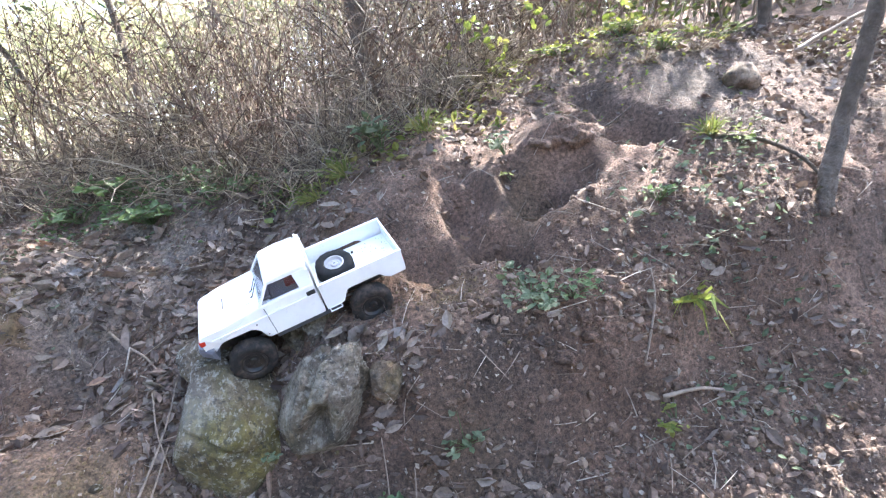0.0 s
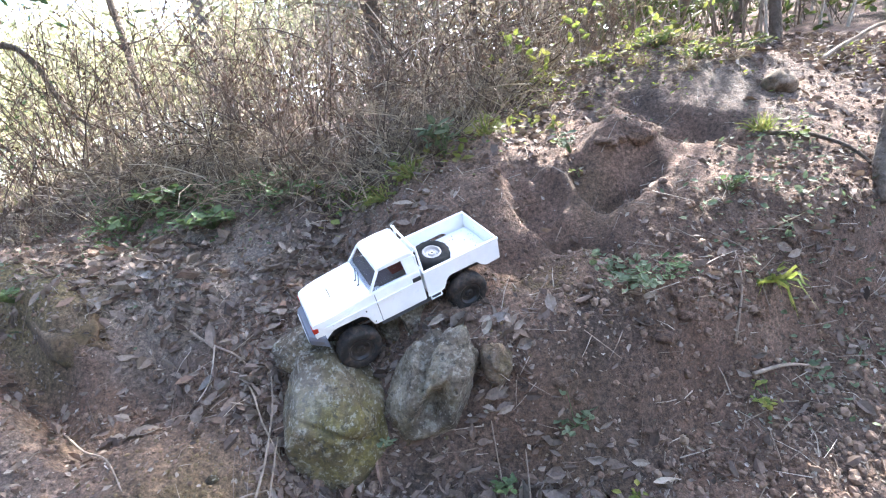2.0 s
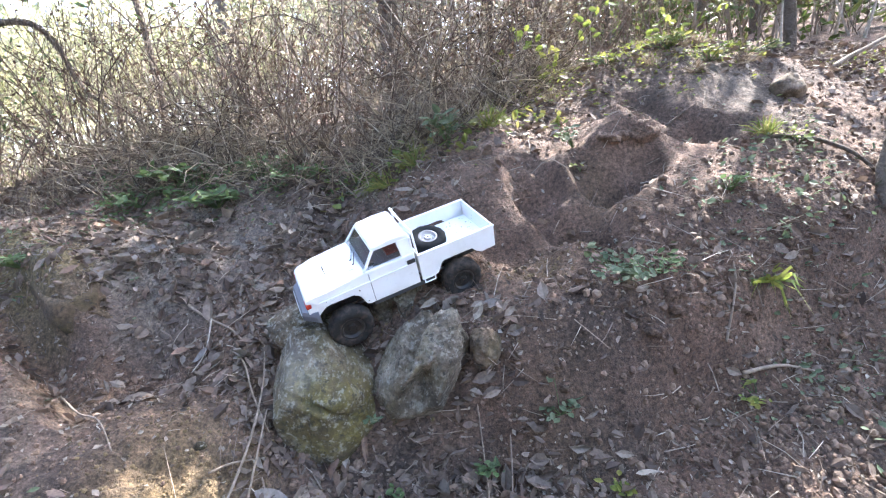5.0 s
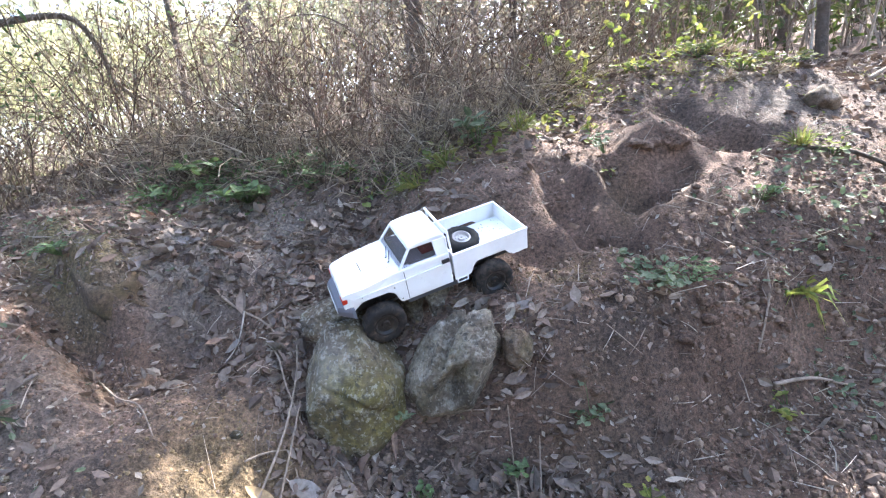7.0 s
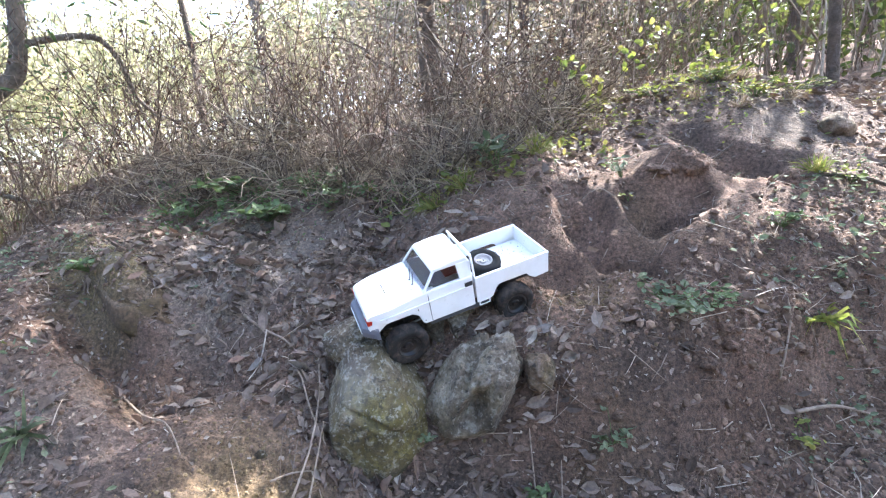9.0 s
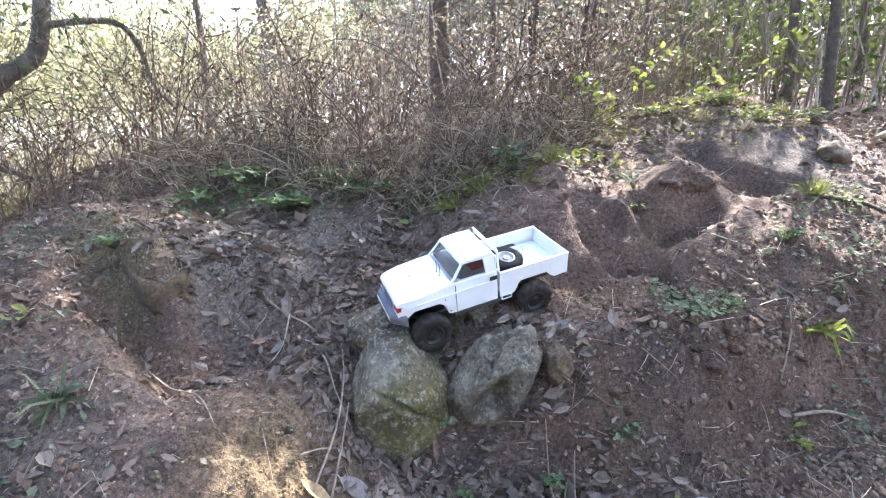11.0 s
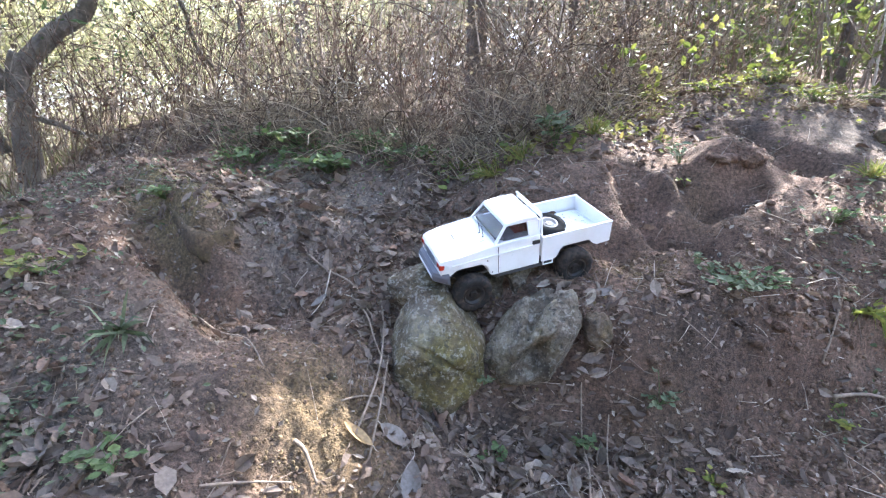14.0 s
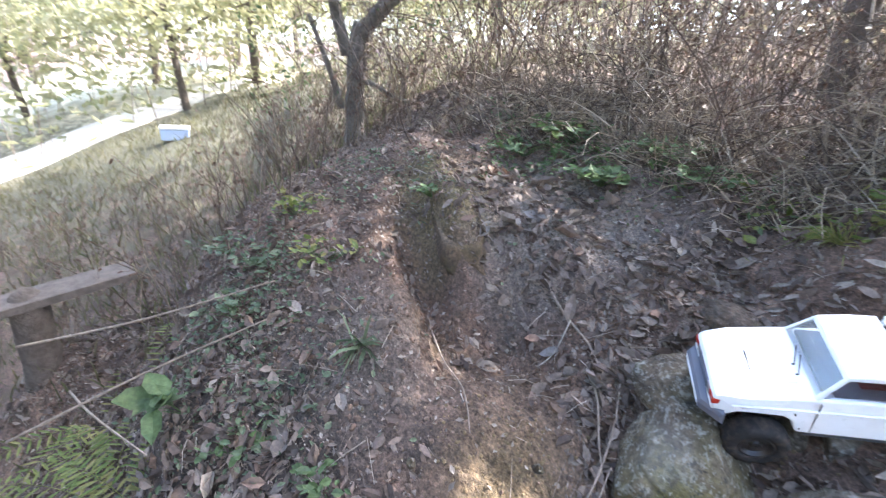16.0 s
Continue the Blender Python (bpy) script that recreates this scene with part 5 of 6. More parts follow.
def dry_weed(h, leaves, x, y, tall, rng, lean=0.3):
    """An upright dead stalk with side twigs and shrivelled leaves."""
    z = floor_z(x, y) - 0.01
    way = Vector((rng.gauss(0, lean), rng.gauss(0, lean), 1))
    pts, p = [], Vector((x, y, z))
    bend = Vector((rng.gauss(0, 0.3), rng.gauss(0, 0.2), -0.12))
    n = 6
    for k in range(n + 1):
        pts.append(p.copy())
        p = p + way * (tall / n) + bend * (tall / n) * k * 0.4 + Vector((rng.gauss(0, 0.008), rng.gauss(0, 0.008), 0))
    r = rng.uniform(0.0016, 0.0042)
    h.tube(pts, r, r * 0.35)
    for _ in range(rng.randint(3, 8)):
        k = rng.randint(2, n - 1)
        a = pts[k].lerp(pts[k + 1], rng.random())
        side = Vector((rng.gauss(0, 1), rng.gauss(0, 1), rng.uniform(0.3, 1.6))).normalized()
        b = a + side * rng.uniform(0.06, 0.22) * min(1.0, tall)
        h.tube([a, (a + b) / 2 + Vector((0, 0, 0.01)), b], r * 0.5, r * 0.2)
        for _ in range(rng.choice((0, 0, 0, 1, 1, 3))):
            c = a.lerp(b, rng.uniform(0.3, 1.0))
            leaves.leaf(c, (rng.gauss(0, 0.9), rng.gauss(0, 0.9), -0.7), rng.uniform(0.008, 0.028), rng.uniform(0.004, 0.011), 0.3)


def build_brush():
    rng = random.Random(31)
    for name, label, x0, x1, count, tall in (("dry_weeds", "tall brown dead weeds with shrivelled hanging leaves", -3.6, -1.5, 250, (0.5, 1.2)), ("dry_weeds", "thicket of grey-brown dead weeds behind the trail", -1.5, 0.0, 270, (0.3, 0.95)), ("dry_weeds", "sparse dead weeds and twigs along the hilltop", 0.0, 2.4, 170, (0.3, 1.0))):
        h, leaves = Heap(len(label)), Heap(len(label) + 1)
        clumps = [(rng.uniform(x0, x1), abs(rng.gauss(0, 0.75))) for _ in range(count // 5)]
        for _ in range(count):
            x, back = rng.choice(clumps)
            x = x + rng.gauss(0, 0.09)
            y = float(brush_edge(x)) + 0.12 + max(0.0, back + rng.gauss(0, 0.09))
            dry_weed(h, leaves, x, y, rng.uniform(*tall) * min(1.0, 0.55 + (y - float(brush_edge(x))) * 0.8), rng)
        ob = h.done(name, WEED, label, "weeds")
        leaves.done("leaf_shreds", CRISP, "", "", ob)
    # matted dry grass and fallen vines in front of the stalks
    h = Heap(41)
    for _ in range(3000):
        x = rng.uniform(-2.1, 0.35)
        depth = abs(rng.gauss(0, 0.40))
        y = float(brush_edge(x)) - 0.08 + depth
        a = Vector((x, y, floor_z(x, y) + rng.uniform(0, 0.12) * min(1, depth * 3)))
        h.blade(a, (rng.gauss(0, 0.8), rng.gauss(-0.25, 0.6), rng.uniform(0.2, 1.1)), rng.uniform(0.08, 0.28), rng.uniform(0.002, 0.005), rng.uniform(0.05, 0.5))
    for _ in range(3400):
        x = rng.uniform(-2.0, 0.45)
        depth = 0.06 + abs(rng.gauss(0, 0.45))
        if float(lumps(x, depth, 0.28, 11)) < -0.02 * rng.random():
            continue
        y = float(brush_edge(x)) - 0.08 + depth
        p = Vector((x, y, floor_z(x, y) + rng.random() ** 1.5 * 0.42 * min(1, depth * 2.2)))
        way = Vector((rng.gauss(0, 1), rng.gauss(-0.1, 0.8), rng.gauss(0.45, 0.7))).normalized()
        step = rng.uniform(0.03, 0.09)
        pts = []
        for _ in range(5):
            pts.append(p.copy())
            p = p + way * step
            way = (way + Vector((rng.gauss(0, 0.28), rng.gauss(0, 0.28), rng.gauss(-0.16, 0.24)))).normalized()
        r = rng.uniform(0.0010, 0.0032)
        h.tube(pts, r, r * 0.5)
    h.done("dry_grass", TANGLE, "matted grey-tan dry grass and vines along the trail's inner edge", "grass")
    # tangle of bare twigs higher up and behind
    h = Heap(42)
    for _ in range(1050):
        x, y = rng.uniform(-4.5, 3.4), 0
        y = float(brush_edge(np.clip(x, -3.2, 2.2))) + rng.uniform(0.25, 2.6)
        a = Vector((x, y, floor_z(x, y) + rng.uniform(0.1, 1.5)))
        way = Vector((rng.gauss(0, 0.8), rng.gauss(0, 0.6), rng.gauss(0.35, 0.6))).normalized() * rng.uniform(0.15, 0.55)
        m = a + way * 0.5 + Vector((rng.gauss(0, 0.03), rng.gauss(0, 0.03), rng.gauss(0, 0.03)))
        h.tube([a, m, a + way], rng.uniform(0.001, 0.004), 0.0008)
    for _ in range(150):
        x = rng.uniform(-3.4, 1.6)
        y = float(brush_edge(np.clip(x, -3.2, 2.2))) + rng.uniform(0.15, 1.6)
        p = Vector((x, y, floor_z(x, y) + rng.uniform(0.1, 1.1)))
        way = Vector((rng.choice((-1, 1)) * rng.uniform(0.3, 1.0), rng.gauss(0, 0.3), rng.uniform(0.2, 1.2))).normalized()
        pts = []
        for _ in range(12):
            pts.append(p.copy())
            p = p + way * 0.09
            way = (way + Vector((rng.gauss(0, 0.12), rng.gauss(0, 0.12), rng.gauss(-0.10, 0.10)))).normalized()
            if p.z < floor_z(p.x, p.y):
                break
        if len(pts) > 3:
            h.tube(pts, rng.uniform(0.002, 0.005), 0.001)
    h.done("twig_tangle", WEED, "tangle of bare grey twigs and vines in the brush", "brush")
    # leafy undergrowth further back; that at negative y is unseen, added to dim fill
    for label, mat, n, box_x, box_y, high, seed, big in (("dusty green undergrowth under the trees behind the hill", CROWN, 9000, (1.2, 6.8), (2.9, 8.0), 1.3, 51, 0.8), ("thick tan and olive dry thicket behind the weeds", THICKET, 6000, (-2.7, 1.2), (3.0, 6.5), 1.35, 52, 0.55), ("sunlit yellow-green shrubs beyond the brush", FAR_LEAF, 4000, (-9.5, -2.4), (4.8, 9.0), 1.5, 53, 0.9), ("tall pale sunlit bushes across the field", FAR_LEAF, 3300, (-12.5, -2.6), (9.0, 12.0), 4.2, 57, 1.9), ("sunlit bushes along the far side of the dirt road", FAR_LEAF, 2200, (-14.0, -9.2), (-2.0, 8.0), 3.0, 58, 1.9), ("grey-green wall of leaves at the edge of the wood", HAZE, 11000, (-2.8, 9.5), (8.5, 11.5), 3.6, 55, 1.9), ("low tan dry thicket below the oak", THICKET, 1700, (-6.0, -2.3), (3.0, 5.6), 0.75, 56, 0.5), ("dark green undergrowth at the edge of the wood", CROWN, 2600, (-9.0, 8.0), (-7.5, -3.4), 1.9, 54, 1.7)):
        h = Heap(seed)
        for _ in range(n):
            x, y = h.rng.uniform(*box_x), h.rng.uniform(*box_y)
            dense = float(lumps(x, y, 1.1, 9)) + 0.5
            z = floor_z(x, y) + h.rng.random() ** 1.4 * high * (0.25 + dense)
            h.leaf((x, y, z), (h.rng.gauss(0, 1), h.rng.gauss(0, 1), h.rng.gauss(0, 0.6)), h.rng.uniform(0.06, 0.14) * big, h.rng.uniform(0.03, 0.06) * big)
        ob = h.done("shrubs", mat, label, "shrubs")
        s = Heap(seed + 5)
        for _ in range(n // 22):
            x, y = s.rng.uniform(*box_x), s.rng.uniform(*box_y)
            z = floor_z(x, y)
            tip = Vector((x + s.rng.gauss(0, 0.25), y + s.rng.gauss(0, 0.25), z + high * s.rng.uniform(0.5, 1.2)))
            s.tube([(x, y, z - 0.05), Vector((x, y, z)).lerp(tip, 0.5) + Vector((s.rng.gauss(0, 0.06), 0, 0)), tip], s.rng.uniform(0.004, 0.012), 0.002, 4)
        s.done("stem", STALK, "", "", ob)


build_brush()


# ---- green plants ----
def herb(name, x, y, label, mat, n, reach, high, leaf, stem_mat=None, seed=0, out=None, category="plant", lift=0.0):
    """A low plant: stems from one root, each with broad leaves."""
    z, up = rest(x, y)
    t = thing(name, Matrix.Translation((x, y, z + lift)), label, category)
    h, s = Heap(seed + 300), Heap(seed + 301)
    r = h.rng
    way_out = Vector(out) if out else up
    for _ in range(n):
        w = Vector((r.gauss(0, 1), r.gauss(0, 1), 0)).normalized() * reach * r.random() ** 0.6
        tip = w + way_out * high * r.uniform(0.35, 1.0)
        lowest = float(ground_at(x + tip.x, y + tip.y)) - z + 0.008
        tip.z = max(tip.z, lowest)
        s.tube([Vector((0, 0, -0.01)), tip * 0.55 + way_out * high * 0.15, tip], 0.0012, 0.0007)
        for _ in range(r.randint(1, 3)):
            k = leaf * r.uniform(0.6, 1.25)
            h.leaf(tip + Vector((r.gauss(0, 0.008), r.gauss(0, 0.008), r.uniform(0, 0.01))), (r.gauss(0, 1), r.gauss(-0.3, 1), r.gauss(0.1, 0.35)), k, k * r.uniform(0.5, 0.75), 0.08, (r.gauss(0, 0.35), r.gauss(-0.3, 0.35), 1))
    h.done("foliage", mat, "", "", t, "stuff")
    s.done("stem", stem_mat or GREEN, "", "", t, "stuff")
    return t


def tuft(name, x, y, label, mat, n, length, width, seed, out=None, droop=0.35, category="plant"):
    z, up = rest(x, y)
    t = thing(name, Matrix.Translation((x, y, z)), label, category)
    h = Heap(seed + 400)
    r = h.rng
    aim = Vector(out) if out else up
    for _ in range(n):
        way = aim + Vector((r.gauss(0, 0.6), r.gauss(0, 0.5), r.gauss(0, 0.35)))
        h.blade(Vector((r.gauss(0, 0.012), r.gauss(0, 0.012), -0.003)), way, length * r.uniform(0.55, 1.15), width * r.uniform(0.7, 1.2), droop * r.uniform(0.3, 1.2))
    h.done("blade", mat, "", "", t, "stuff")
    return t


def fern(x, y, label, turn, n=7, length=0.32, seed=0):
    z, up = rest(x, y)
    t = thing("fern", Matrix.Translation((x, y, z)), label, "fern")
    rng = random.Random(seed)
    for i in range(n):
        h = Heap(seed * 20 + i + 500)
        a = turn + (i - n / 2) * 0.55 + rng.gauss(0, 0.2)
        way = Vector((math.cos(a), math.sin(a), 0))
        L = length * rng.uniform(0.7, 1.1)
        spine = [way * (L * k / 14) + Vector((0, 0, L * (0.75 * k / 14 - 0.62 * (k / 14) ** 2))) for k in range(15)]
        h.tube(spine, 0.0014, 0.0005)
        side = way.cross(Vector((0, 0, 1))).normalized()
        for k in range(2, 15):
            w = 0.055 * math.sin(math.pi * (k / 15) ** 0.7) + 0.008
            for s in (1, -1):
                h.leaf(spine[k], side * s + way * 0.45 - Vector((0, 0, 0.15)), w, 0.011, 0.03, (0, 0, 1))
        h.done("frond", BLADE if seed % 2 else GREEN, "", "", t, "")
    return t


herb("leafy_weed", 0.20, 1.045, "leafy weed with round sage-green leaves on the bank", SAGE, 34, 0.11, 0.05, 0.028, seed=1, out=(0, -0.6, 0.5))
herb("leafy_weed", 0.30, 1.03, "leafy weed with small dark green leaves on the bank", GREEN, 26, 0.08, 0.05, 0.022, seed=2, out=(0, -0.5, 0.6))
tuft("strap_plant", 0.62, 1.085, "yellow-green strap-leaved tuft hanging from the bank", LIME, 26, 0.11, 0.010, 3, (0, -0.5, 0.3), 0.5)
herb("leafy_weed", 0.59, 1.25, "small dark green weed on the bank top", GREEN, 22, 0.05, 0.05, 0.022, seed=4)
tuft("grass_tuft", 0.84, 1.50, "sunlit yellow-green grass tuft on the hill shoulder", BLADE, 70, 0.10, 0.005, 5, (0, -0.2, 0.9), 0.3, "grass")
herb("leafy_weed", 0.90, 1.44, "low lime-green weed on the hill shoulder", LIME, 12, 0.07, 0.04, 0.026, seed=6)
herb("leafy_weed", 0.19, 1.47, "teal-green weed with one bright lime leaf beside the ledge", SAGE, 14, 0.05, 0.07, 0.034, seed=7)
herb("leafy_weed", 0.20, 1.42, "single bright lime leaf beside the ledge", LIME, 2, 0.02, 0.03, 0.034, seed=8)
herb("leafy_weed", -0.24, 1.60, "bluish-green broad-leaved plant at the brush edge", SAGE, 26, 0.06, 0.13, 0.045, seed=9)
tuft("grass_tuft", -0.36, 1.53, "yellow-green grass tuft at the brush edge", BLADE, 60, 0.14, 0.004, 10, (-0.3, -0.5, 0.7), 0.4, "grass")
tuft("grass_tuft", -0.48, 1.50, "yellow-green grass tuft at the brush edge", BLADE, 60, 0.12, 0.004, 11, (-0.4, -0.5, 0.6), 0.4, "grass")
tuft("grass_tuft", -0.08, 1.66, "dry yellow grass tuft at the brush edge", BLADE, 60, 0.13, 0.004, 12, (0, -0.3, 0.9), 0.3, "grass")
for i, (x, y, n, r, k) in enumerate(((-1.38, 1.78, 60, 0.17, 0.04), (-1.16, 1.55, 46, 0.10, 0.038), (-1.0, 1.68, 40, 0.14, 0.032), (-1.55, 1.66, 30, 0.14, 0.03), (-0.78, 1.62, 26, 0.12, 0.028))):
    herb("green_weed", x, y, "patch of fresh green broad-leaved weeds beside the leaf litter", GREEN, n, r, 0.08, k, seed=20 + i)
herb("leafy_weed", -1.565, 1.115, "small bright green plant on the mound's scarp", GREEN, 22, 0.045, 0.05, 0.026, seed=30)
tuft("strap_plant", -1.31, 0.60, "dark green strap-leaved rosette lying on the slope", SAGE, 24, 0.13, 0.011, 31, (0.3, -0.5, 0.25), 0.25)
for i, (x, y) in enumerate(((-1.80, 0.62), (-1.92, 0.80), (-1.70, 0.48), (-1.62, 0.72), (-2.05, 0.62))):
    herb("green_weed", x, y, "pale green low weeds on the mound's flank", BLADE if i % 2 else SAGE, 24, 0.10, 0.05, 0.03, seed=40 + i)
herb("leafy_weed", -0.19, 0.80, "small bright green weed at the foot of the bank", GREEN, 12, 0.03, 0.04, 0.024, seed=50, out=(0, -0.6, 0.5))
herb("leafy_weed", -0.455, 0.80, "tiny green weed in the crack between rocks", SAGE, 9, 0.02, 0.03, 0.02, seed=51, lift=0.10)
herb("leafy_weed", -0.50, 0.98, "tiny green weed in the crack between rocks", SAGE, 9, 0.03, 0.03, 0.018, seed=52, lift=0.03)
herb("leafy_weed", 0.0, 0.845, "small weed with round pale leaves on the bank face", SAGE, 10, 0.05, 0.03, 0.028, seed=53, out=(0, -0.7, 0.4))
herb("leafy_weed", -0.42, 0.72, "small green weed below the rocks", GREEN, 10, 0.04, 0.03, 0.02, seed=54)
herb("leafy_weed", 0.12, 0.74, "small lime weed among dead leaves", LIME, 8, 0.03, 0.03, 0.022, seed=55)
herb("leafy_weed", 0.52, 0.95, "lime-green weed on the lit slope", LIME, 14, 0.05, 0.03, 0.022, seed=56, out=(0, -0.6, 0.4))
herb("leafy_weed", -1.13, 0.36, "small green weed among dead leaves", GREEN, 16, 0.06, 0.04, 0.028, seed=57)
herb("leafy_weed", -1.38, 0.30, "small green weed among dead leaves", GREEN, 16, 0.07, 0.04, 0.026, seed=58)
herb("broad_leaf_plant", -1.60, 0.27, "glossy bright green broad-leaved plant on the slope", GREEN, 6, 0.05, 0.09, 0.085, seed=59)
fern(-2.03, 0.33, "bright green fern fronds beside the fallen board", 1.5, 6, 0.36, 1)
fern(-1.78, 0.10, "green fern fronds at the foot of the mound", 2.2, 9, 0.38, 3)
fern(-2.20, 0.20, "pale green upright fern on the mound's flank", 0.9, 8, 0.34, 5)
fern(-1.58, 0.12, "pale green fern fronds over dead leaves", 1.7, 8, 0.30, 7)


def low_greens(n, where, mat, label, seed, lo=0.008, hi=0.024):
    """Countless small leaves close to the ground."""
    h = Heap(seed)
    r = h.rng
    for x, y, z, nx, ny in lay(np.random.RandomState(seed), n, where, 60):
        a = Vector((x, y, z + r.uniform(0.002, 0.03)))
        k = r.uniform(lo, hi)
        h.leaf(a, (r.gauss(0, 1), r.gauss(-0.2, 1), r.gauss(0.2, 0.4)), k, k * r.uniform(0.4, 0.8), 0.1, (r.gauss(0, 0.5), r.gauss(-0.2, 0.5), 1))
    h.done("low_greens", mat, label, "ground cover")


low_greens(1200, lambda x, y: np.clip(hump(x, y, -1.75, 0.62, 0.25, 0.3) + 0.9 * hump(x, y, -1.55, 0.42, 0.2, 0.15) + 0.5 * hump(x, y, -1.9, 1.2, 0.4, 0.2), 0, 1) * (lumps(x, y, 0.16, 3) > -0.08), SAGE, "low grey-green weeds on the mound's flank", 911)
low_greens(520, lambda x, y: np.clip(hump(x, y, -1.45, 0.38, 0.32, 0.2) + 0.8 * hump(x, y, -1.75, 0.25, 0.3, 0.25), 0, 1) * (lumps(x, y, 0.13, 8) > -0.06), SAGE, "dull green weeds among dead leaves below the mound", 916, 0.010, 0.026)
low_greens(2600, lambda x, y: np.clip(hump(x, y, -1.2, 1.68, 0.5, 0.13) + 0.7 * hump(x, y, -1.5, 1.85, 0.3, 0.15), 0, 1) * (lumps(x, y, 0.14, 5) > -0.1), GREEN, "low fresh green weeds along the foot of the brush", 912, 0.01, 0.03)
low_greens(650, lambda x, y: np.clip(hump(x, y, -0.45, 1.58, 0.3, 0.07) + 0.7 * hump(x, y, 0.0, 1.75, 0.25, 0.1), 0, 1), BLADE, "yellow-green grass shoots at the brush edge", 913, 0.015, 0.05)
low_greens(1200, lambda x, y: np.clip(hump(x, y, 0.5, 2.1, 0.55, 0.22) + 0.6 * hump(x, y, 1.2, 2.1, 0.4, 0.2), 0, 1) * (lumps(x, y, 0.15, 6) > -0.1), LIME, "sunlit lime-green ground cover over the hilltop", 914, 0.010, 0.024)
low_greens(700, lambda x, y: np.clip(hump(x, y, 0.72, 1.12, 0.2, 0.2) + 0.6 * hump(x, y, 0.88, 1.45, 0.15, 0.1), 0, 1), SAGE, "small pale-leaved weeds on the sunlit bank", 915, 0.01, 0.03)
for i in range(10):
    rng = random.Random(600 + i)
    x, y = rng.uniform(0.05, 1.15), rng.uniform(1.92, 2.45)
    herb("ground_cover", x, y, "sunlit lime-green ground cover on the hilltop", LIME if i % 3 else BLADE, 30, 0.13, 0.05, 0.03, seed=60 + i, category="ground cover")


for i in range(16):
    rng = random.Random(650 + i)
    x, y = rng.uniform(0.02, 1.2), rng.uniform(1.86, 2.4)
    tuft("grass_tuft", x, y, "pale dry grass tuft on the hilltop", STRAW, 45, 0.10, 0.004, 80 + i, None, 0.4, "grass")


def sprig(x, y, tips, label, seed):
    """A thin sapling whose few large leaves catch the sun."""
    z = floor_z(x, y)
    t = thing("sapling", Matrix.Translation((x, y, z)), label, "sapling")
    s, h = Heap(seed), Heap(seed + 1)
    for p in tips:
        tip = Vector(p) - Vector((x, y, z))
        s.tube([(0, 0, -0.02), tip * 0.5 + Vector((h.rng.gauss(0, 0.03), 0, 0.04)), tip], 0.003, 0.001, 4)
        for _ in range(h.rng.randint(6, 10)):
            k = h.rng.uniform(0.024, 0.045)
            h.leaf(tip + Vector((h.rng.gauss(0, 0.03), h.rng.gauss(0, 0.03), h.rng.gauss(0, 0.03))), (h.rng.gauss(0, 1), h.rng.gauss(0, 0.6), h.rng.gauss(-0.1, 0.7)), k, k * 0.72, 0.08, (h.rng.gauss(0, 0.6), -1, h.rng.gauss(0.5, 0.6)))
    s.done("stem", STALK, "", "", t, "")
    h.done("foliage", LIME, "", "", t, "stuff")


sprig(0.13, 2.12, [(0.05, 2.15, 1.50), (0.16, 2.13, 1.56), (0.25, 2.12, 1.53), (0.20, 2.1, 1.46), (0.12, 2.2, 1.62)], "sapling with large sunlit lime leaves at the brush edge", 701)
sprig(0.45, 2.25, [(0.42, 2.2, 1.66), (0.43, 2.2, 1.58), (0.60, 2.2, 1.75), (0.55, 2.3, 1.72)], "thin sapling with yellow-green leaves on the hilltop", 703)
sprig(0.80, 2.3, [(0.80, 2.2, 1.62), (0.74, 2.25, 1.56), (0.83, 2.2, 1.52)], "thin sapling with yellowing leaves on the hilltop", 705)
sprig(1.10, 2.45, [(1.05, 2.3, 1.66), (1.25, 2.5, 1.85)], "bare sapling with a few lime leaves on the hilltop", 707)


# ---- fallen wood ----
def stick(name, points, r, label, twig=None, mat=None):
    bm = limb(points, r, r * 0.5, 6)
    ob = part(name, bm, mat or STALK, None, "", True)
    if twig:
        part("side_twig", limb(twig, r * 0.6, r * 0.3, 5), mat or STALK, ob, "", True)
    return tagged(ob, label, "stick")


def on(x, y, up=0.0):
    return (x, y, floor_z(x, y) + up)


stick("forked_stick", [on(-1.10, 1.13, 0.01), on(-1.0, 1.08, 0.018), on(-0.9, 1.03, 0.012), on(-0.84, 0.99, 0.006)], 0.0045, "grey forked stick lying in the leaf litter", [on(-0.97, 1.065, 0.016), on(-0.97, 1.0, 0.01), on(-0.99, 0.95, 0.008)])
stick("stick", [on(-1.30, 0.86, 0.012), on(-1.18, 0.78, 0.02), on(-1.05, 0.70, 0.012), on(-0.97, 0.63, 0.008)], 0.003, "long thin brown stick lying across the gully")
stick("stick", [on(-0.74, 0.60, 0.01), on(-0.72, 0.72, 0.03), on(-0.74, 0.86, 0.03), on(-0.78, 0.98, 0.012)], 0.0035, "thin bent stem beside the mossy rock")
stick("stick", [on(-0.70, 0.58, 0.01), on(-0.70, 0.70, 0.035), on(-0.71, 0.80, 0.05)], 0.003, "thin dry stem beside the mossy rock")
stick("stick", [on(-0.85, 0.53, 0.008), on(-0.82, 0.515, 0.012), on(-0.785, 0.487, 0.008)], 0.0055, "short broken tan stick on sandy soil")
stick("stick", [on(-0.85, 0.96, 0.006), on(-0.80, 0.90, 0.02), on(-0.755, 0.83, 0.03), on(-0.70, 0.77, 0.012)], 0.003, "thin grey twig leaning beside the mossy rock")
stick("stick", [on(-0.79, 0.655, 0.006), on(-0.75, 0.68, 0.02), on(-0.71, 0.70, 0.015)], 0.003, "pale straight twig at the edge of the lit soil")
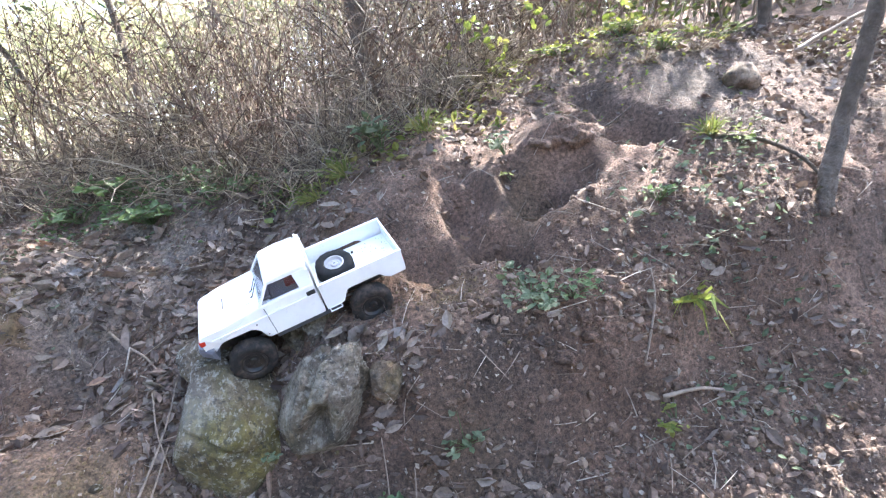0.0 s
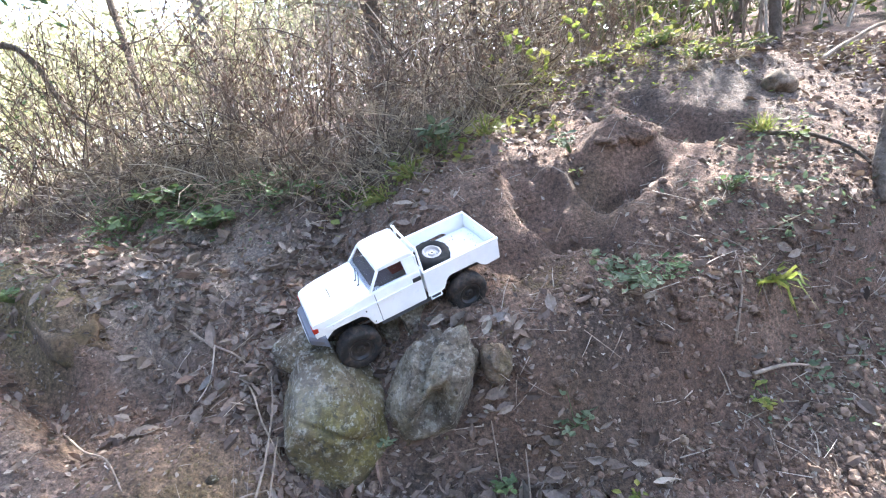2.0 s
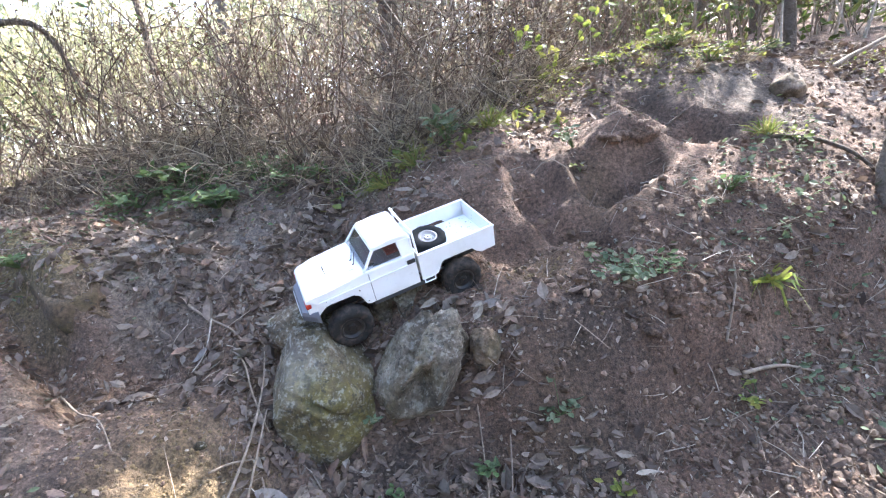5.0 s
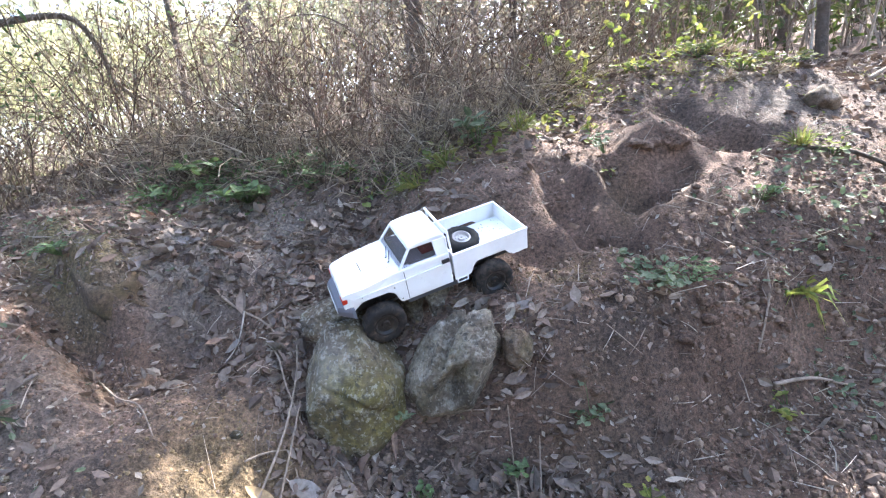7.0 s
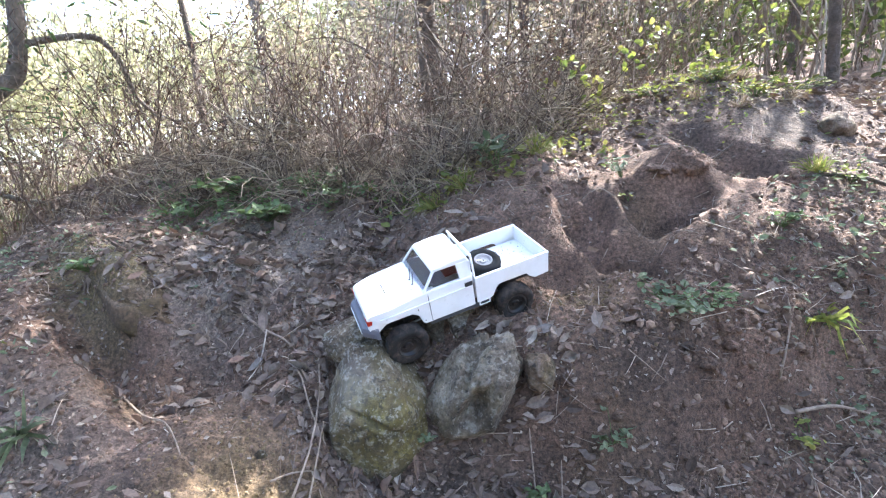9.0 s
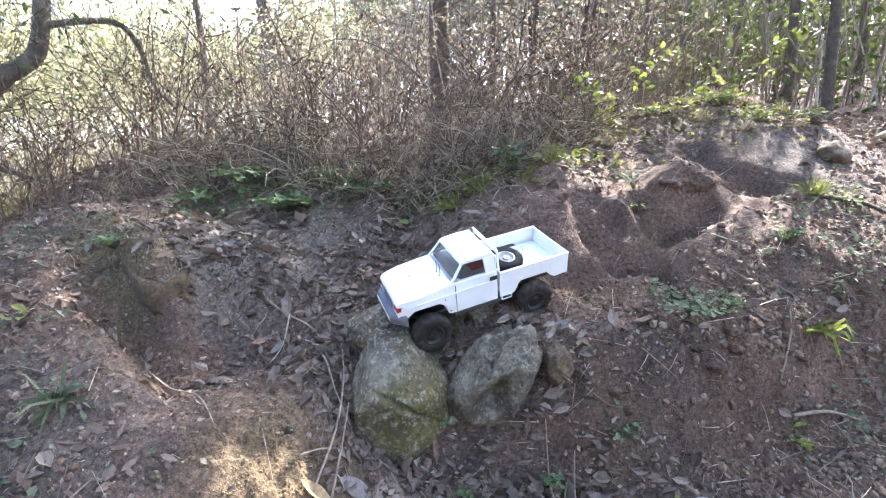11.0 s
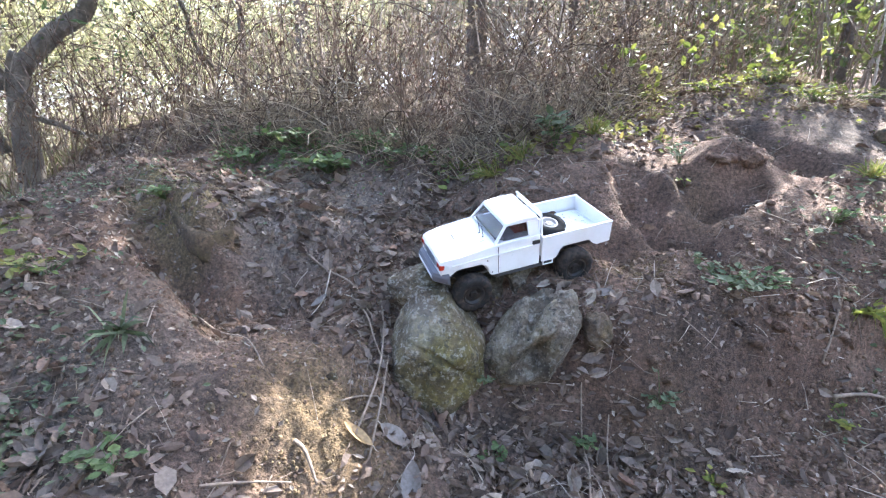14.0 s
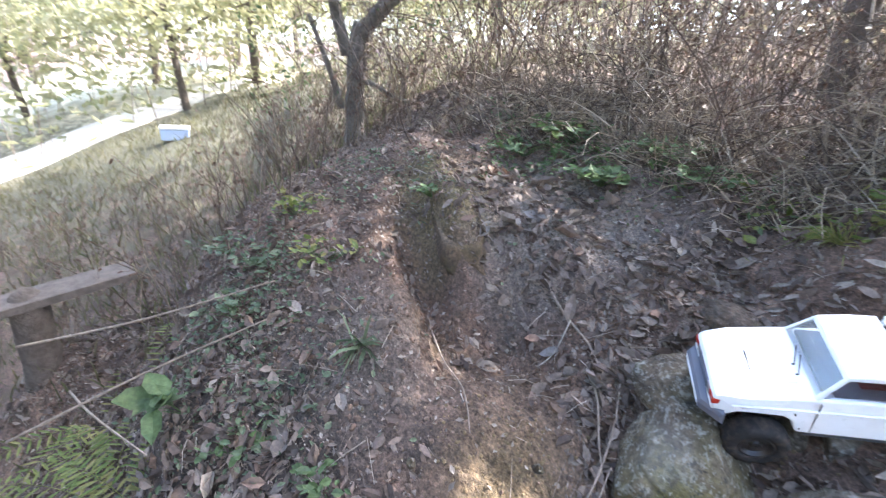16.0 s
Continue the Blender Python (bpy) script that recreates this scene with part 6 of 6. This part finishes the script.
stick("stick", [on(-0.97, 0.38, 0.012), on(-0.90, 0.43, 0.02), on(-0.83, 0.47, 0.01)], 0.003, "pale broken stick on lit soil")
stick("stick", [on(-0.20, 0.60, 0.01), on(-0.19, 0.70, 0.03), on(-0.195, 0.80, 0.02), on(-0.205, 0.88, 0.01)], 0.0028, "thin pale root hanging down the bank")
stick("stick", [on(-0.14, 0.70, 0.02), on(-0.13, 0.80, 0.03), on(-0.12, 0.87, 0.012)], 0.0025, "thin root hanging down the bank")
stick("stick", [on(0.50, 0.98, 0.02), on(0.60, 0.99, 0.02), on(0.70, 1.0, 0.015)], 0.006, "weathered stick caught on the bank")
stick("stick", [on(0.46, 0.99, 0.015), on(0.50, 1.03, 0.03), on(0.51, 1.08, 0.012)], 0.0035, "pale curved root on the bank")
stick("root", [on(0.36, 1.66, 0.012), on(0.45, 1.62, 0.028), on(0.55, 1.67, 0.02), on(0.66, 1.70, 0.006)], 0.006, "thin bare root crossing the ledge", None, BARK)
stick("root", [on(0.80, 1.50, 0.006), on(0.92, 1.44, 0.015), on(1.02, 1.37, 0.012), on(1.07, 1.31, 0.01)], 0.009, "exposed brown root along the hill shoulder", None, BARK)
stick("branch", [on(1.35, 1.95, 0.02), on(1.5, 2.0, 0.10), on(1.7, 2.0, 0.12), on(1.95, 1.9, 0.02)], 0.010, "pale dead branch on the hilltop")
for i, p in enumerate((((-1.95, 0.02, 0.62), (-1.72, 0.24, 0.72), (-1.50, 0.48, 0.84)), ((-1.75, -0.05, 0.50), (-1.58, 0.18, 0.66), (-1.44, 0.42, 0.78)), ((-1.98, 0.10, 0.42), (-1.7, 0.10, 0.52), (-1.45, 0.14, 0.55)))):
    stick("vine", [Vector(a) for a in p], 0.0035, "arching green-brown bramble stem over the slope", None, STALK)


def big_leaf(x, y, length, wide, turn, label, tone):
    """One large fallen leaf: a curled blade with its stalk."""
    z, up = rest(x, y)
    m = Matrix.Translation((x, y, z + 0.008)) @ up.to_track_quat("Z", "Y").to_matrix().to_4x4() @ Matrix.Rotation(radians(turn), 4, "Z")
    t = thing("fallen_leaf", m, label, "leaf")
    bm = bmesh.new()
    rows = []
    for i in range(11):
        f = i / 10
        w = wide / 2 * math.sin(math.pi * min(1.0, f * 0.97 + 0.02)) ** 0.75
        lift = 0.10 * length * (2 * f - 1) ** 2
        rows.append([bm.verts.new((length * (f - 0.5), w * k, lift + 0.10 * length * abs(k) ** 1.5 * math.sin(math.pi * f))) for k in (-1, -0.5, 0, 0.5, 1)])
    for p, q in zip(rows, rows[1:]):
        for k in range(4):
            bm.faces.new((p[k], p[k + 1], q[k + 1], q[k]))
    part("blade", bm, tone, t, "", True)
    part("stalk", limb([(-0.5 * length, 0, 0.1 * length), (-0.62 * length, 0.004, 0.08 * length), (-0.74 * length, 0.0, 0.03 * length)], 0.0012, 0.0008, 5), STALK, t, "", True)


TAN_LEAF = leafy("tan_leaf", [(0.30, 0.20, 0.10), (0.36, 0.25, 0.13)], glow=0.2)
PALE_LEAF = leafy("pale_leaf", [(0.29, 0.245, 0.195), (0.34, 0.29, 0.235)], glow=0.15)
GREY_LEAF = leafy("grey_leaf", [(0.165, 0.142, 0.13), (0.20, 0.175, 0.16)], glow=0.1)
big_leaf(-0.735, 0.603, 0.085, 0.030, 105, "long tan dead leaf on lit sandy soil", TAN_LEAF)
big_leaf(-0.177, 0.945, 0.050, 0.026, 75, "pale upturned dead leaf on the bank edge", PALE_LEAF)
big_leaf(-0.142, 0.955, 0.060, 0.030, 20, "grey-tan dead leaf on the bank edge", GREY_LEAF)
big_leaf(0.184, 0.789, 0.055, 0.022, 35, "cream dead leaf on the dark slope", PALE_LEAF)
big_leaf(-1.248, 1.283, 0.085, 0.035, 0, "pale grey dead leaf in the gully", GREY_LEAF)
big_leaf(-1.325, 1.10, 0.080, 0.036, 25, "pale grey dead leaf beside the wedge", GREY_LEAF)
big_leaf(-0.98, 1.0, 0.065, 0.034, 60, "grey dead leaf on bare soil", GREY_LEAF)
big_leaf(-0.66, 0.655, 0.090, 0.042, -60, "curled grey dead leaf below the mossy rock", GREY_LEAF)
big_leaf(-0.60, 0.585, 0.095, 0.050, -75, "broad grey-brown dead leaf below the rocks", GREY_LEAF)
big_leaf(-0.43, 0.60, 0.080, 0.036, 15, "pale curled dead leaf below the rocks", PALE_LEAF)


def board():
    t = thing("fallen_board", pose(-2.71, 0.12, 0.385, 0, -7, 84), "weathered grey board lying on a mossy stump", "board")
    bm = bmesh.new()
    box(bm, -1.05, 0.36, -0.075, 0.075, 0.0, 0.032, 0.004)
    part("plank", bm, BOARD, t)
    s = thing("stump", pose(-2.71, 0.12, floor_z(-2.71, 0.12)), "short mossy brown stump under the board", "stump")
    part("wood", limb([(0, 0, -0.1), (0, 0, 0.1), (0.01, 0, 0.3), (0.0, 0.0, 0.385 - floor_z(-2.71, 0.12))], 0.072, 0.056, 12), BARK, s, "", True)


board()


# ---- loose soil, pebbles and leaf litter ----
def crumbs(name, n, where, lo, hi, label, mat, seed):
    h = Heap(seed)
    r = h.rng
    ball = bmesh.new()
    bmesh.ops.create_icosphere(ball, subdivisions=1, radius=1.0)
    base = [v.co.copy() for v in ball.verts]
    tri = [tuple(v.index for v in f.verts) for f in ball.faces]
    ball.free()
    for x, y, z, nx, ny in lay(np.random.RandomState(seed), n, where):
        s = lo + (hi - lo) * r.random() ** 2.5
        turn = Euler((r.random() * 6, r.random() * 6, r.random() * 6)).to_matrix()
        c = Vector((x, y, z + s * 0.2))
        h.add([c + turn @ Vector((v.x * s * r.uniform(0.75, 1.15), v.y * s * r.uniform(0.75, 1.15), v.z * s * r.uniform(0.55, 0.95))) for v in base], tri)
    return h.done(name, mat, label, "soil")


CLOD = stemmy("clod", [(0.08, 0.052, 0.038), (0.13, 0.084, 0.060), (0.18, 0.118, 0.085), (0.21, 0.150, 0.112), (0.10, 0.065, 0.048)], 60, 0.95)
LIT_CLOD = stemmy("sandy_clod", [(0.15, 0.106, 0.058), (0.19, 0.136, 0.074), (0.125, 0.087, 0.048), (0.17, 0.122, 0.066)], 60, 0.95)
crumbs("soil_crumbs", 26000, lambda x, y: np.clip(0.22 + 0.7 * hump(x, y, 0.6, 0.95, 0.4, 0.3) + 0.4 * hump(x, y, -1.4, 0.5, 0.4, 0.3), 0, 1) * (1 - 0.9 * hump(x, y, -0.86, 0.58, 0.17, 0.17)) * (1 - 0.85 * hump(x, y, 0.0, 0.81, 0.2, 0.07)) * (1 - bare(x, y)) * (1 - 0.85 * hump(x, y, 0.9, 1.85, 0.4, 0.25)) * (y < 2.2), 0.0015, 0.010, "loose crumbs of brown soil on the bank", CLOD, 801)
crumbs("sandy_clods", 17000, lambda x, y: np.clip(1.2 * hump(x, y, -0.81, 0.59, 0.15, 0.15) + 0.8 * hump(x, y, -0.02, 1.08, 0.16, 0.06) + 0.3 * hump(x, y, -0.35, 0.95, 0.3, 0.05), 0, 1), 0.0015, 0.0065, "loose orange-tan sandy clods beside the rocks", LIT_CLOD, 802)
crumbs("bank_clods", 3800, lambda x, y: np.clip(1.1 * hump(x, y, 0.55, 0.95, 0.45, 0.3) + 0.5 * hump(x, y, -0.15, 0.68, 0.3, 0.15) + 0.5 * hump(x, y, 0.1, 1.0, 0.3, 0.1), 0, 1) * (0.3 + 1.4 * np.clip(lumps(x, y, 0.09, 16) + 0.3, 0, 1)), 0.004, 0.017, "loose lumps of dry soil down the bank face", CLOD, 804)
crumbs("pebbles", 260, lambda x, y: 0.6 * (y < 2.0) * (1 - hump(x, y, -0.86, 0.58, 0.17, 0.17)), 0.004, 0.016, "scattered grey pebbles in the soil", ROCK, 803)


def litter(n, seed):
    h = Heap(seed)
    r = h.rng
    for x, y, z, nx, ny in lay(np.random.RandomState(seed), n, littered, 40):
        up = Vector((nx, ny, 1)).normalized()
        way = Vector((r.gauss(0, 1), r.gauss(0, 1), 0))
        way = (way - up * way.dot(up)).normalized() + up * r.gauss(0.05, 0.22)
        k = 0.009 + 0.044 * r.random() ** 1.6
        h.leaf(Vector((x, y, z)) + up * r.uniform(0.001, 0.012), way, k, k * r.uniform(0.32, 0.68), r.uniform(-0.3, 0.4), up + Vector((r.gauss(0, 0.9), r.gauss(0, 0.9), 0)))
    h.done("leaf_litter", DRY_LEAF, "dead brown and grey oak leaves strewn over the soil", "leaf litter")
    s = Heap(seed + 1)
    for x, y, z, nx, ny in lay(np.random.RandomState(seed + 1), 4800, lambda x, y: np.clip(0.12 + 0.6 * littered(x, y) + 0.7 * hump(x, y, 0.55, 1.0, 0.45, 0.35), 0, 1), 40):
        up = Vector((nx, ny, 1)).normalized()
        way = Vector((s.rng.gauss(0, 1), s.rng.gauss(0, 1), 0))
        way = (way - up * way.dot(up)).normalized() * s.rng.uniform(0.02, 0.12)
        a = Vector((x, y, z)) + up * 0.004
        s.tube([a, a + way * 0.5 + up * s.rng.uniform(0, 0.01), a + way], s.rng.uniform(0.0007, 0.0022), 0.0006)
    s.done("fallen_twigs", STALK, "thin fallen twigs and pine straw on the soil", "twigs")


litter(36000, 811)


def fragments(n, seed):
    """Broken bits of leaf, bark and straw, pale and dark, strewn over the soil."""
    h = Heap(seed)
    r = h.rng
    thick = lambda x, y: np.clip(0.25 + 0.75 * littered(x, y) + 0.5 * hump(x, y, 0.5, 0.95, 0.5, 0.35) + 0.35 * hump(x, y, -1.5, 0.7, 0.5, 0.6), 0, 1) * (1 - 0.88 * bare(x, y)) * (1 - 0.85 * hump(x, y, -0.85, 0.58, 0.19, 0.17))
    for x, y, z, nx, ny in lay(np.random.RandomState(seed), n, thick, 40):
        up = Vector((nx, ny, 1)).normalized()
        h.patch(Vector((x, y, z)) + up * r.uniform(0.001, 0.006), 0.005 + 0.016 * r.random() ** 2, up + Vector((r.gauss(0, 0.5), r.gauss(0, 0.5), r.gauss(0, 0.3))))
    h.done("leaf_fragments", CHAFF, "broken bits of dead leaf and straw on the soil", "leaf litter")


fragments(42000, 815)


def leaf_pieces(n, seed):
    """The larger dead leaves that lie on top, each a piece of its own."""
    r = random.Random(seed)
    shapes = []
    for i in range(7):
        h = Heap(seed + i)
        k = 0.044 + 0.005 * i
        h.leaf((0, 0, 0), (1, 0, 0), k, k * (0.36 + 0.05 * (i % 4)), 0.02 + 0.03 * i, (0, 0, 1))
        me = bpy.data.meshes.new("leaf")
        me.from_pydata([tuple(v) for v in h.v], [], h.f)
        me.materials.append(DRY_PIECE)
        shapes.append(me)
    for x, y, z, nx, ny in lay(np.random.RandomState(seed), n, lambda x, y: littered(x, y) * (y < 1.5) * (x < 0.15) * (x > -1.7), 60):
        ob = new("leaf", r.choice(shapes))
        ob.parent = ground
        up = Vector((nx, ny, 1)).normalized()
        turn = up.to_track_quat("Z", "Y").to_matrix().to_4x4() @ pose(0, 0, 0, r.gauss(0, 16), r.gauss(0, 14), r.random() * 360)
        ob.matrix_world = Matrix.Translation(Vector((x, y, z)) + up * 0.006) @ turn @ Matrix.Diagonal((r.uniform(0.6, 1.25), r.uniform(0.6, 1.5), r.uniform(0.4, 2.4), 1))


leaf_pieces(290, 821)


# ---- beyond the mound ----
def far_path():
    """Pale dirt road across the sunlit field, laid just over the ground."""
    h = Heap(901)
    last = None
    for i in range(60):
        f = i / 59
        y = -3.5 + 15.5 * f
        x = float(np.interp(y, (-3.5, -0.3, 1.2, 2.6, 4.0, 7.0, 12.0), (-12.5, -10.3, -9.9, -10.0, -10.5, -12.5, -16.0)))
        row = []
        for k in range(-1, 6):
            a, b = x + (k / 4 - 0.5) * 1.3, y - (k / 4 - 0.5) * 0.3
            row.append(Vector((a, b, floor_z(a, b) + (0.03 if 0 <= k <= 4 else -0.35))))
        if last:
            for k in range(6):
                h.add([last[k], last[k + 1], row[k + 1], row[k]], [(0, 1, 2, 3)])
        last = row
    h.done("road", plain("pale_dirt", (0.52, 0.48, 0.42), 0.95, grime=0.3, scale=3), "pale sunlit dirt road across the field", "road", None, "structure")


far_path()


def field_grass():
    h = Heap(903)
    for _ in range(20000):
        x, y = -2.3 - 6.7 * h.rng.random() ** 1.6, h.rng.uniform(-1.5, 6.5)
        if (y > 1.2 and x > -2.9) or (x > -3.4 and y < 1.2 and h.rng.random() < 0.75):
            continue
        h.blade((x, y, floor_z(x, y) - 0.01), (h.rng.gauss(0, 0.4), h.rng.gauss(0, 0.4), 1), h.rng.uniform(0.05, 0.20), h.rng.uniform(0.004, 0.012), h.rng.uniform(0.0, 0.4))
    h.done("field_grass", leafy("field_blade", [(0.07, 0.075, 0.03), (0.11, 0.105, 0.045), (0.15, 0.125, 0.07)], glow=0.35), "sunlit yellow-green grass and weeds beyond the mound", "grass")
    h, leaves = Heap(904), Heap(905)
    rng = random.Random(906)
    for _ in range(520):
        x, y = rng.uniform(-5.6, -1.95), rng.uniform(0.2, 2.6)
        dry_weed(h, leaves, x, y, rng.uniform(0.12, 0.5), rng, 0.2)
    ob = h.done("dry_weeds", WEED, "short dead weeds on the far side of the mound", "weeds")
    leaves.done("leaf_shreds", CRISP, "", "", ob)


field_grass()
t = thing("box", pose(-7.12, 2.28, floor_z(-7.12, 2.28), 0, 0, 65), "small pale blue and white box in the field", "box")
part("crate", box(bmesh.new(), -0.16, 0.16, -0.1, 0.1, 0.0, 0.14, 0.01), plain("blue_paint", (0.35, 0.45, 0.62), 0.5), t)
part("lid", box(bmesh.new(), -0.17, 0.17, -0.11, 0.11, 0.143, 0.17, 0.008), WHITE, t, "white lid")
